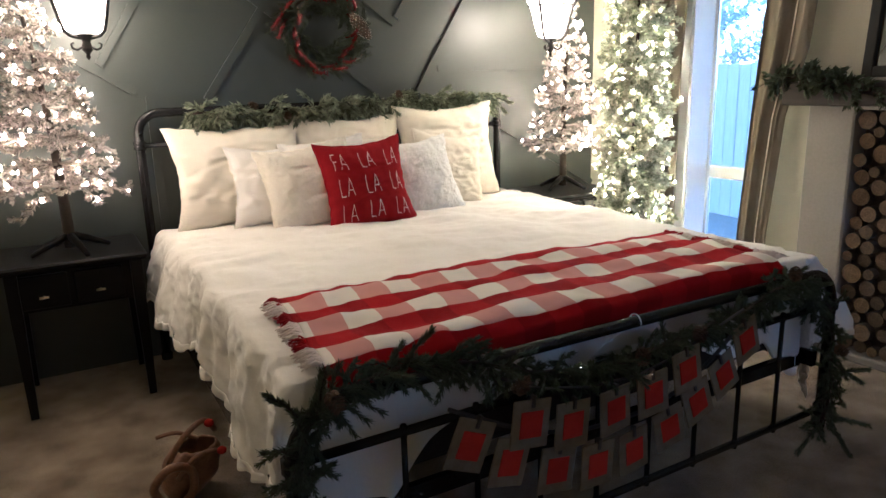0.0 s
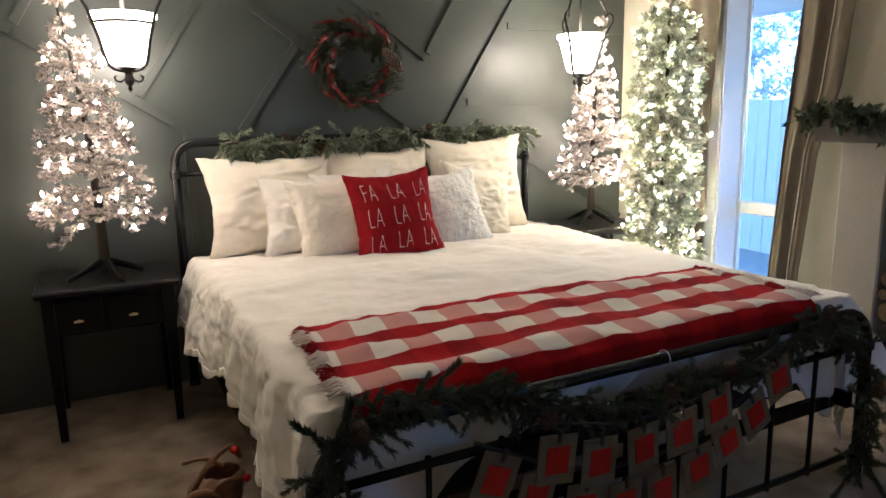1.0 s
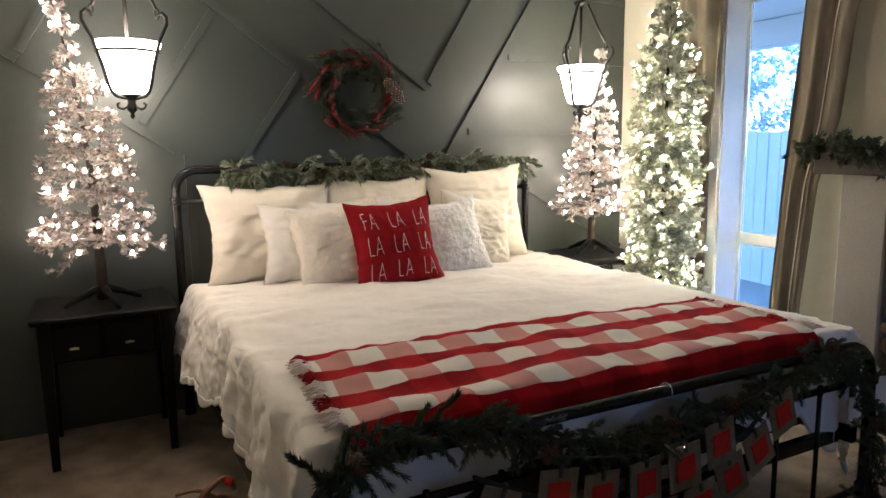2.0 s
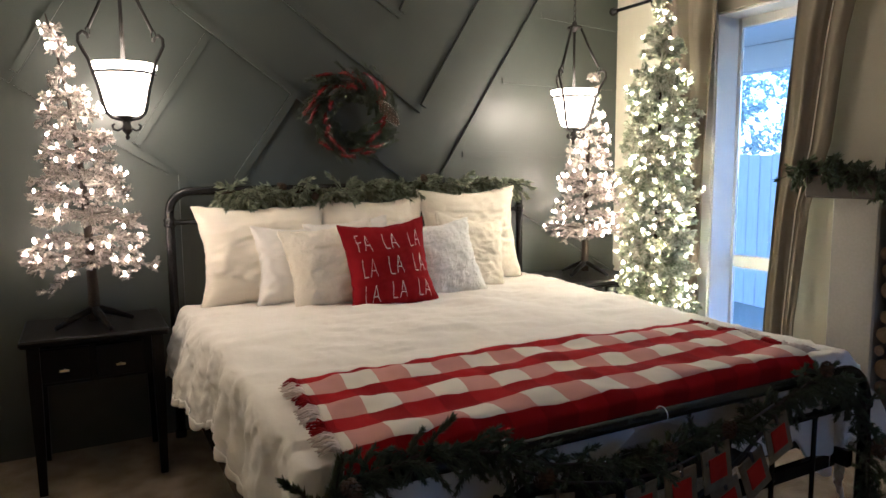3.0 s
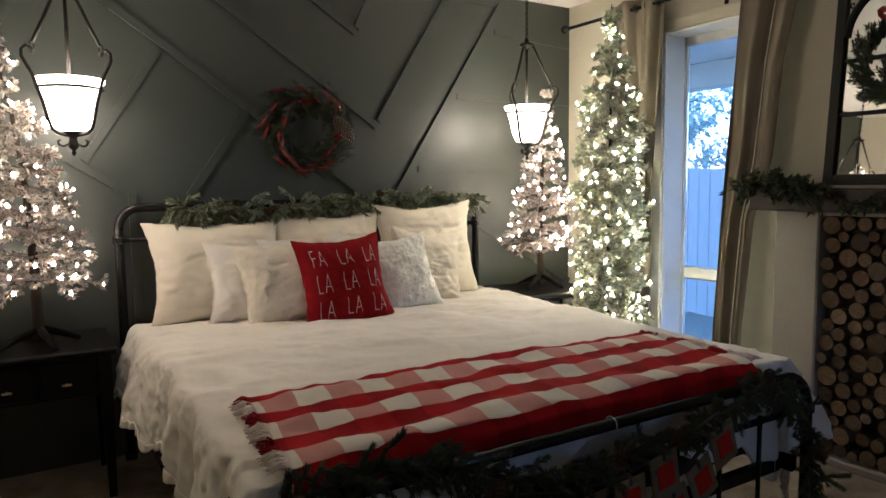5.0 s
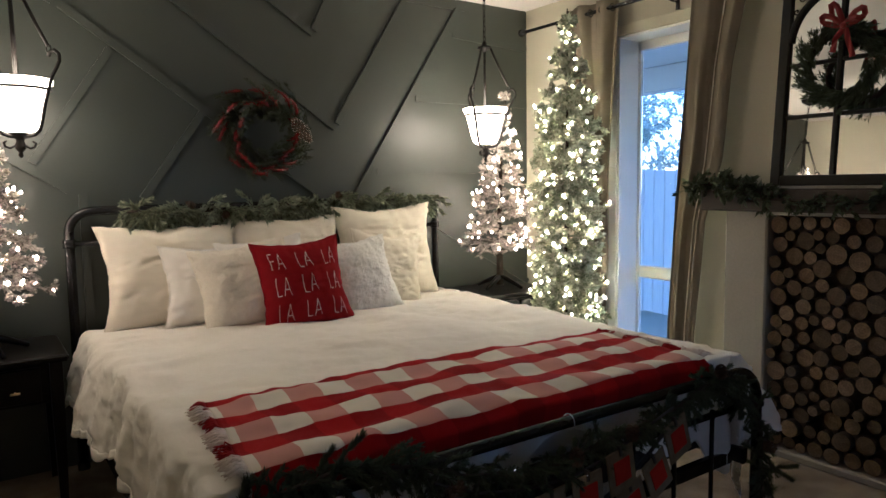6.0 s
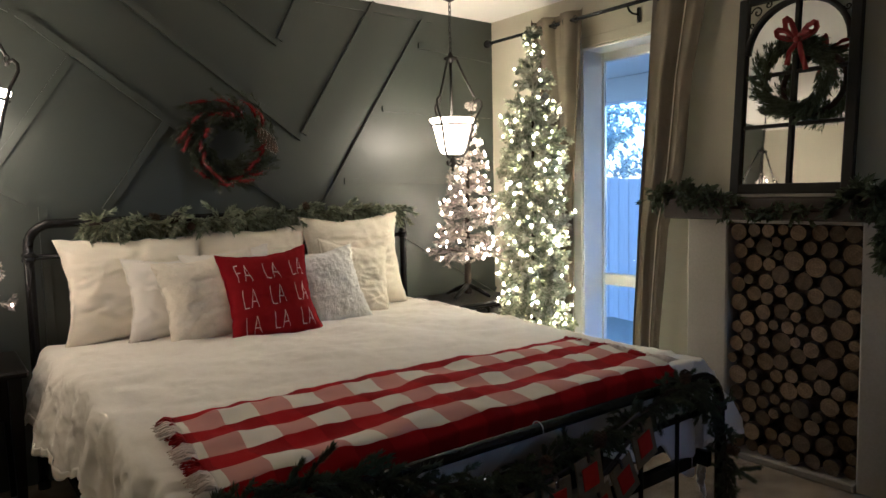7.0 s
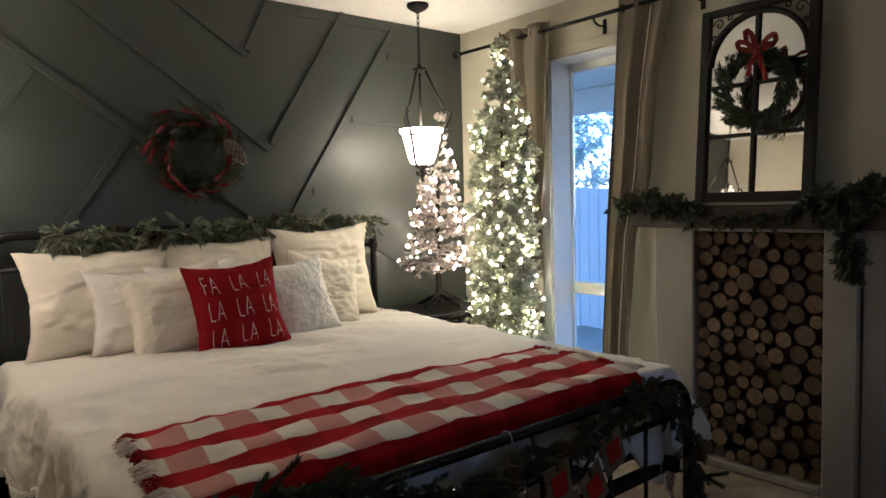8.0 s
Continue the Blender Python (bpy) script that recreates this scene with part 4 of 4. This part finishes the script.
for i, (x, z, turn, row) in enumerate(((0.43, 0.455, -24, 0), (0.545, 0.375, -16, 0), (0.695, 0.305, -8, 0), (0.835, 0.275, -3, 0), (0.97, 0.275, 4, 0), (1.11, 0.305, 13, 0), (1.225, 0.355, 20, 0), (1.335, 0.415, 24, 0),
                                       (0.61, 0.465, -7, 1), (0.745, 0.425, -4, 1), (0.895, 0.425, 3, 1), (1.035, 0.435, 6, 1), (1.17, 0.475, 10, 1), (1.43, 0.505, 18, 0))):
    y = -2.297 if row == 0 else -2.305
    x -= 0.035 if row else 0.028
    m = Matrix.Translation((x, y, z)) @ Matrix.Rotation(radians(-turn), 4, "Y") @ Matrix.Rotation(radians(3 * math.sin(i * 2.1)), 4, "Z")
    card = part("card", Build().box((-0.056, -0.003, -0.065), (0.056, 0.003, 0.065), 0.002, m), BURLAP, bunting)
    part("red_square", Build().box((-0.033, -0.0065, -0.035), (0.033, -0.0032, 0.035), 0.001, m), REDFELT, card, "red felt square")
    part("peg", Build().box((-0.005, -0.008, 0.045), (0.005, 0.006, 0.078), 0.001, m), DARKWOOD, card)

# ---- wreath over the bed ----
WC = Vector((0.915, -0.055, 1.580))
wr = thing("wreath", (0.915, -0.02, 1.580), "dark green wreath with red berry pods and a pine cone", "wreath")
ringp = [WC + Vector((0.175 * math.cos(a), 0, 0.175 * math.sin(a))) for a in np.linspace(0, 2 * math.pi, 41)]
part("hoop", Build(True).tube(ringp, 0.016, 8), BARK, wr)


def swirl(a, r, turn, length, lift):
    """A curved line that leaves the ring at angle a and bends round with it."""
    pts = []
    for k in range(6):
        q, rr = a + turn * k / 5, r + length * k / 5
        pts.append(WC + Vector((rr * math.cos(q), -0.03 - lift * math.sin(math.pi * k / 6), rr * math.sin(q))))
    return pts


fol = Build()
rnd = random.Random(61)
for i in range(150):
    line = swirl(i * 2.39996, rnd.uniform(0.085, 0.20), rnd.uniform(0.20, 0.70), rnd.uniform(-0.01, 0.10), rnd.uniform(0.0, 0.05))
    fol.sprig(line, 70, 0.036, 0.0048, rnd, 0.75, 0.0)
part("foliage", fol, WREATHFIR, wr, kind="stuff")
for i in range(26):
    line = swirl(i * 2.39996 + 0.3, rnd.uniform(0.125, 0.22), rnd.uniform(0.35, 0.60), rnd.uniform(-0.01, 0.06), rnd.uniform(0.03, 0.06))
    pod = Build(True).tube(line, [0.002, 0.006, 0.0085, 0.0085, 0.006, 0.001], 7)
    for _ in range(60):
        k = rnd.randrange(5)
        c = line[k].lerp(line[k + 1], rnd.random())
        pod.ball(c + Vector((rnd.gauss(0, 0.006), rnd.gauss(-0.003, 0.006), rnd.gauss(0, 0.006))), rnd.uniform(0.0025, 0.0046), 6, 4)
    part("berry_pod", pod, WINEBERRY, wr)
beads = Build(True)
for i in range(9):
    line = swirl(i * 2.39996 + 1.1, rnd.uniform(0.14, 0.22), rnd.uniform(0.30, 0.5), rnd.uniform(-0.01, 0.03), 0.075)
    for _ in range(16):
        k = rnd.randrange(5)
        c = line[k].lerp(line[k + 1], rnd.random())
        beads.ball(c + Vector((rnd.gauss(0, 0.004), rnd.gauss(0, 0.004), rnd.gauss(0, 0.004))), rnd.uniform(0.0012, 0.0024), 6, 4)
part("bead_string", beads, SPARKLE, wr, "strings of pale glittering beads", "stuff")
cone_axis = Vector((0.55, -0.25, -0.80)).normalized()
cone_side = cone_axis.orthogonal().normalized()
cone_up = cone_axis.cross(cone_side)
b, tips = Build(), Build(True)
for i in range(110):
    k, a = i / 110, i * 2.39996
    d = cone_side * math.cos(a) + cone_up * math.sin(a)
    c = WC + Vector((0.185, -0.085, 0.035)) + cone_axis * 0.15 * (k - 0.4)
    rad = 0.033 * math.sin(math.pi * (0.15 + 0.78 * k))
    tip = c + d * rad * 1.15 + cone_axis * 0.012
    b.blade(c + d * rad * 0.35, tip, d.cross(cone_axis).normalized() * 0.010)
    tips.ball(tip, 0.0018, 5, 4)
cone = part("pine_cone", b, CONE, wr, "large dark brown pine cone")
part("frosted_tip", tips, LETTER, cone, "pale frosted scale tips", "stuff")

# ---- curtains ----
rod = thing("curtain_rod", (2.72, -0.95, 2.29), "black iron curtain rod with a ball finial and brackets", "curtain rod")
part("pole", Build(True).tube([(2.72, -0.10, 2.29), (2.72, -1.98, 2.29)], 0.011, 12), IRON, rod)
for y, s in ((-0.10, 1), (-1.98, -1)):
    part("finial", Build(True).lathe([(0.011, -0.01), (0.02, 0.0), (0.026, 0.02), (0.024, 0.04), (0.012, 0.055), (0.001, 0.058)], (2.72, y, 2.29), 14, Matrix.Rotation(radians(-90 * s), 4, "X")), IRON, rod)
for y in (-0.40, -1.215, -1.80):
    part("bracket", Build(True).tube([(2.82, y, 2.25), (2.76, y, 2.25), (2.73, y, 2.262), (2.72, y, 2.278)], 0.006, 8).box((2.812, y - 0.012, 2.21), (2.8195, y + 0.012, 2.29), 0.002), IRON, rod)


def curtain(name, edges, folds, depth, mat, label, x=2.725, seed=1.0, hem=None):
    """A hanging panel; edges: rows of height, first and last y, from the top down."""
    def span(v):
        z = edges[0][0] + (edges[-1][0] - edges[0][0]) * v
        for (za, a0, a1), (zb, b0, b1) in zip(edges, edges[1:]):
            if z >= zb - 1e-9:
                k = (za - z) / (za - zb)
                return z, a0 + (b0 - a0) * k, a1 + (b1 - a1) * k
        return edges[-1]

    def at(u, v):
        z, a, c = span(v)
        ph = u * folds * 2 * math.pi + 0.7 * wob(u * 3, v * 1.5, seed)
        return (x + depth * (math.sin(ph) * (0.7 + 0.5 * wob(u * 4, v * 2, seed + 2)) + 0.16 * math.sin(2.3 * ph + 3 * wob(u * 2, v * 3, seed + 7)) + 0.2 * wob(u * 9, v * 7, seed + 4)), a + (c - a) * (u + 0.012 * math.cos(ph * 2)), z)
    ob = thing(name, (x, (edges[-1][1] + edges[-1][2]) / 2, edges[-1][0]), label, "curtain", "window curtains")
    part("cloth", Build(True).sheet(at, 90, 60, thick=0.003), mat, ob)
    b = Build(True)
    for i in range(int(folds * 2)):
        u = (i + 0.5) / (folds * 2)
        p = Vector(at(u, 0.018))
        b.tube([Vector((2.72 + 0.02 * math.cos(q), p.y, 2.29 + 0.02 * math.sin(q))) for q in np.linspace(0, 2 * math.pi, 17)], 0.003, 6)
        part("ring", b, BRONZE, ob)
        b = Build(True)
    if hem:
        part("edge_band", Build(True).tube([Vector(at(hem, v)) + Vector((-0.004, 0, 0)) for v in np.linspace(0, 1, 40)], 0.003, 6), SHAM, ob, "pale lining edge")
    return ob


curtain("curtain", ((2.345, -0.47, -0.895), (1.90, -0.55, -0.865), (1.4, -0.60, -0.825), (0.01, -0.62, -0.80)), 2.5, 0.034, DRAPE, "taupe floor-length curtain gathered behind the slim tree", seed=2.0)
curtain("curtain", ((2.345, -1.37, -1.70), (1.87, -1.335, -1.60), (1.40, -1.30, -1.555), (1.10, -1.28, -1.47), (0.50, -1.245, -1.42), (0.01, -1.24, -1.43)), 2, 0.020, DRAPE, "taupe floor-length curtain pushed aside by the mantel", seed=5.0, hem=0.62)

# ---- fireplace ----
surround = thing("fireplace_surround", (2.76, -2.1, 0.0), "off-white mock fireplace surround filled with cut logs", "fireplace")
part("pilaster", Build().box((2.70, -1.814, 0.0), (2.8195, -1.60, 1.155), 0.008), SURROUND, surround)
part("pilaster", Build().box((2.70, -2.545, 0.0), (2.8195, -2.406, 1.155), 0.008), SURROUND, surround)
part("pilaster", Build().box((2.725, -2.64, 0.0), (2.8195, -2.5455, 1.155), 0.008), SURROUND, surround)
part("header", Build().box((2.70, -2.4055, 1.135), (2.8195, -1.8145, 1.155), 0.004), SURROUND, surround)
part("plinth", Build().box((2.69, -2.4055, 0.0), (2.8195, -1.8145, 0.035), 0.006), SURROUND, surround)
part("back_board", Build().box((2.80, -2.4055, 0.0355), (2.8195, -1.8145, 1.1345), 0.0), DARKBOARD, surround)
rnd = random.Random(77)
# cut logs packed between the pilasters: loose circles pushed apart until they settle
LY0, LY1, LZ0, LZ1 = -2.404, -1.816, 0.037, 1.133
radii = [0.046] * 8 + [0.042] * 22 + [0.037] * 34 + [0.031] * 30 + [0.025] * 18
spots = np.array([(rnd.uniform(LY0, LY1), rnd.uniform(LZ0, LZ1)) for _ in radii])
size = np.array(radii)
for step in range(500):
    gap = spots[:, None, :] - spots[None, :, :]
    far = np.sqrt((gap ** 2).sum(-1)) + np.eye(len(radii)) + 1e-6
    over = np.maximum(0.0, size[:, None] + size[None, :] + 0.011 - far)
    np.fill_diagonal(over, 0.0)
    spots += (gap / far[..., None] * (over * 0.30)[..., None]).sum(1)
    spots[:, 0] = np.clip(spots[:, 0], LY0 + size, LY1 - size)
    spots[:, 1] = np.clip(spots[:, 1], LZ0 + size, LZ1 - size)
logs = [(float(y), float(z), r) for (y, z), r in zip(spots, radii)]
shapes = {}
for y, z, r in logs:
    if r not in shapes:
        b = Build()
        n = 16
        ring = [(r * (1 + 0.05 * wob(math.cos(6.283 * k / n) * 2, math.sin(6.283 * k / n) * 2, r * 90)), 6.283 * k / n) for k in range(n)]
        b.add([(-0.001, 0, 0)] + [(0.0, q * 0.55 * math.cos(a), q * 0.55 * math.sin(a)) for q, a in ring] + [(0.0015, (q - 0.002) * math.cos(a), (q - 0.002) * math.sin(a)) for q, a in ring] + [(0.042, q * math.cos(a), q * math.sin(a)) for q, a in ring],
              [(0, 1 + (k + 1) % n, 1 + k) for k in range(n)] + [(1 + s * n + k, 1 + s * n + (k + 1) % n, 1 + (s + 1) * n + (k + 1) % n, 1 + (s + 1) * n + k) for s in (0, 1) for k in range(n)])
        me = b.mesh("log")
        me.materials.append(LOGEND)
        me.materials.append(BARK)
        for f in me.polygons:
            if f.index >= 2 * n:
                f.material_index = 1
        shapes[r] = me
    o = new("log", shapes[r])
    o.parent = surround
    o.matrix_local = Matrix.Translation(Vector((2.708 + rnd.uniform(0, 0.048) * min(1.0, r / 0.042), y, z)) - Vector(surround.location)) @ Matrix.Rotation(rnd.uniform(0, 6.28), 4, "X")
mantel = thing("mantel_shelf", (2.68, -2.1, 1.156), "thick dark-stained wooden mantel shelf", "shelf")
part("beam", Build().box((2.57, -2.80, 1.156), (2.8195, -1.545, 1.258), 0.008), DARKWOOD, mantel)
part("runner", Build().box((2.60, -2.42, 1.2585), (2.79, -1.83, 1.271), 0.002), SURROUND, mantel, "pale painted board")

# ---- arched mirror leaning on the mantel ----
mirror = thing("arched_mirror", (2.70, -2.10, 1.272), "black iron window-pane mirror with an arched top", "mirror")
MM = Matrix.Translation((2.675, -2.105, 1.272)) @ Matrix.Rotation(radians(-0.2), 4, "Z") @ Matrix.Rotation(radians(4.6), 4, "Y")
MH, MW, AR = 0.90, 0.268, 0.215


def mbox(lo, hi, bev=0.004):
    return Build().box(lo, hi, bev, MM)


# local: x away from the room, y along the wall, z up
part("glass", Build().add([MM @ Vector((0.012, y, z)) for y, z in [(-AR, 0.04), (AR, 0.04)] + [(AR * math.cos(a), 0.64 + 0.205 * math.sin(a)) for a in np.linspace(0, math.pi, 33)]], [tuple(range(35))]), MIRROR, mirror)
part("backing", mbox((0.014, -MW + 0.02, 0.02), (0.02, MW - 0.02, 0.70)), DARKBOARD, mirror)
for y0, y1, z0, z1 in ((-MW, -MW + 0.045, 0.0, MH), (MW - 0.045, MW, 0.0, MH), (-MW + 0.0455, MW - 0.0455, 0.0, 0.045), (-MW + 0.0455, MW - 0.0455, MH - 0.032, MH)):
    part("frame_bar", mbox((-0.008, y0, z0), (0.022, y1, z1)), DULLIRON, mirror)
part("mullion", mbox((-0.002, -0.011, 0.0455), (0.011, 0.011, MH - 0.0325)), DULLIRON, mirror)
for z in (0.305, 0.535):
    for s in (-1, 1):
        part("mullion", mbox((-0.002, min(s * 0.0115, s * 0.222), z - 0.008), (0.011, max(s * 0.0115, s * 0.222), z + 0.008)), DULLIRON, mirror)
part("arch", Build(True).tube([MM @ Vector((0.004, 0.222 * math.cos(a), 0.64 + 0.215 * math.sin(a))) for a in np.linspace(0, math.pi, 33)], 0.013, 8), DULLIRON, mirror)
for s in (-1, 1):
    for cy, cz, r, t0 in ((0.185, 0.83, 0.028, 0.0), (0.135, 0.855, 0.018, 1.5), (0.205, 0.775, 0.016, 3.0)):
        sp = [MM @ Vector((0.006, s * (cy + r * (1 - q / 9) * math.cos(q + t0)), cz + r * (1 - q / 9) * math.sin(q + t0))) for q in np.linspace(0, 7.5, 26)]
        part("scroll", Build(True).tube(sp, 0.0035, 6), DULLIRON, mirror)

# wreath and bow hung on the mirror
MC = Vector((2.635, -2.15, 1.765))
mw = thing("wreath", MC, "fir wreath with a red bow hung on the mirror", "wreath")
part("hoop", Build(True).tube([MC + Vector((0.01, 0.135 * math.cos(a), 0.135 * math.sin(a))) for a in np.linspace(0, 2 * math.pi, 37)], 0.012, 8), BARK, mw)
fol = Build()
rnd = random.Random(91)
for i in range(240):
    a = i * 2.39996
    rr = rnd.uniform(0.10, 0.15)
    p = MC + Vector((rnd.uniform(-0.03, 0.015), rr * math.cos(a), rr * math.sin(a)))
    w = Vector((rnd.uniform(-0.5, 0.02), math.cos(a) * rnd.uniform(0.0, 0.8) - math.sin(a), math.sin(a) * rnd.uniform(0.0, 0.8) + math.cos(a))).normalized()
    fol.sprig([p, p + w * 0.065 * rnd.uniform(0.6, 1.25)], 34, 0.030, 0.0048, rnd, 0.7, 0.0)
part("foliage", fol, DARKFIR, mw, kind="stuff")
bow = thing("bow", MC + Vector((-0.03, 0, 0.16)), "red wired ribbon bow tied above the wreath", "bow")
BC = MC + Vector((-0.035, -0.025, 0.15))


def ribbon_strip(pts, wide, name):
    def at(u, v):
        f = v * (len(pts) - 1)
        k = min(int(f), len(pts) - 2)
        p, d = Vector(pts[k]).lerp(Vector(pts[k + 1]), f - k), (Vector(pts[k + 1]) - Vector(pts[k])).normalized()
        side = d.cross(Vector((1, 0.25, 0.2))).normalized()
        return p + side * (u - 0.5) * wide + Vector((0.004 * math.sin(u * 6 + v * 9), 0, 0))
    part(name, Build(True).sheet(at, 6, 24, thick=0.0012), RIBBON, bow)


for s, dz, L in ((1, 0.045, 0.075), (-1, 0.05, 0.085), (1, 0.085, 0.04), (-1, 0.02, 0.06)):
    ribbon_strip([BC, BC + Vector((-0.02, s * L * 0.55, dz * 0.9)), BC + Vector((-0.03, s * L, dz * 1.1)), BC + Vector((-0.015, s * L * 1.02, dz * 0.5)), BC + Vector((-0.01, s * L * 0.5, dz * 0.15)), BC], 0.021, "loop")
for s, L in ((1, 0.10), (-1, 0.13)):
    ribbon_strip([BC, BC + Vector((-0.015, s * 0.025, -L * 0.5)), BC + Vector((-0.01, s * 0.04, -L))], 0.021, "tail")
part("knot", Build(True).ball(BC + Vector((-0.008, 0, 0)), 0.014, 10, 8), RIBBON, bow)

# garlands on the mantel
garland("mantel_garland", [(2.61, -1.46, 1.255), (2.59, -1.55, 1.28), (2.585, -1.68, 1.275), (2.585, -1.80, 1.25), (2.575, -1.88, 1.22)],
        85, 0.085, 0.042, 0.019, 35, DARKFIR, "dark evergreen sprigs at the window end of the mantel", droop=0.6, out=(-0.25, 0, 0.05), per=13)
garland("mantel_garland", [(2.575, -1.88, 1.215), (2.56, -2.05, 1.195), (2.56, -2.22, 1.195), (2.565, -2.38, 1.215)],
        38, 0.06, 0.036, 0.017, 37, DARKFIR, "thin dark evergreen strand hanging along the mantel's face", droop=0.9, out=(-0.15, 0, 0), per=12)
garland("mantel_garland", [(2.57, -2.38, 1.225), (2.57, -2.47, 1.27), (2.58, -2.62, 1.29), (2.60, -2.79, 1.295)],
        90, 0.085, 0.042, 0.019, 38, DARKFIR, "dark evergreen sprigs heaped at the mantel's far end", droop=0.6, out=(-0.25, 0, 0.05), per=13)
garland("hanging_garland", [(2.55, -2.50, 1.27), (2.54, -2.555, 1.18), (2.545, -2.565, 1.08), (2.55, -2.56, 0.99)], 55, 0.07, 0.042, 0.02, 36, DARKFIR, "bunch of evergreen leaves hanging from the mantel's end", droop=0.9, out=(-0.2, 0, 0), per=14)

# ---- leather bag on the carpet beside the bed ----
bag = thing("leather_bag", (-0.12, -1.36, 0.0), "slouched brown leather bag with looped straps and red ties", "bag")


def bag_at(u, v):
    a, h = u * 2 * math.pi, v
    r = 0.085 * math.sin(math.pi * (0.10 + 0.72 * h)) ** 0.6 * (1 + 0.16 * wob(math.cos(a) * 1.6, math.sin(a) * 1.6, h * 3))
    return Vector((-0.135 + 1.05 * r * math.cos(a) + 0.05 * h, -1.36 + 0.95 * r * math.sin(a), 0.004 + 0.16 * h + 0.015 * wob(math.cos(a) * 2, math.sin(a) * 2, 4)))


part("body", Build(True).sheet(bag_at, 40, 16, thick=-0.004), LEATHER, bag)
for pts, r in ((((-0.20, -1.45, 0.02), (-0.235, -1.46, 0.10), (-0.18, -1.47, 0.16), (-0.12, -1.46, 0.13), (-0.125, -1.46, 0.05), (-0.19, -1.47, 0.012)), 0.014),
               (((-0.18, -1.42, 0.15), (-0.13, -1.43, 0.23), (-0.06, -1.40, 0.26), (-0.02, -1.36, 0.20)), 0.010),
               (((-0.16, -1.44, 0.10), (-0.10, -1.46, 0.17), (-0.03, -1.44, 0.165)), 0.009),
               (((-0.20, -1.36, 0.22), (-0.14, -1.38, 0.23), (-0.08, -1.38, 0.19)), 0.007)):
    q = [Vector(p) for p in pts]
    fine = []
    for i in range(len(q) - 1):
        p0, p1, p2, p3 = q[max(i - 1, 0)], q[i], q[i + 1], q[min(i + 2, len(q) - 1)]
        fine += [0.5 * (2 * p1 + (p2 - p0) * t + (2 * p0 - 5 * p1 + 4 * p2 - p3) * t * t + (3 * p1 - p0 - 3 * p2 + p3) * t ** 3) for t in (0, 0.25, 0.5, 0.75)]
    part("strap", Build(True).tube(fine + [q[-1]], r, 8), LEATHER, bag)
for c in ((-0.045, -1.42, 0.255), (-0.02, -1.45, 0.165)):
    part("tie", Build(True).ball(c, 0.016, 8, 6, 0.8), REDFELT, bag, "red cloth tie")

tie = single("wire_tie", Build(True).tube([(1.03, FY + 0.0225 * math.cos(a), 0.612 + 0.0225 * math.sin(a)) for a in np.linspace(0, 2 * math.pi, 25)], 0.0012, 6), WHITEPAINT, "thin white wire tie looped round the footboard rail", "wire", at=(1.03, FY, 0.612))
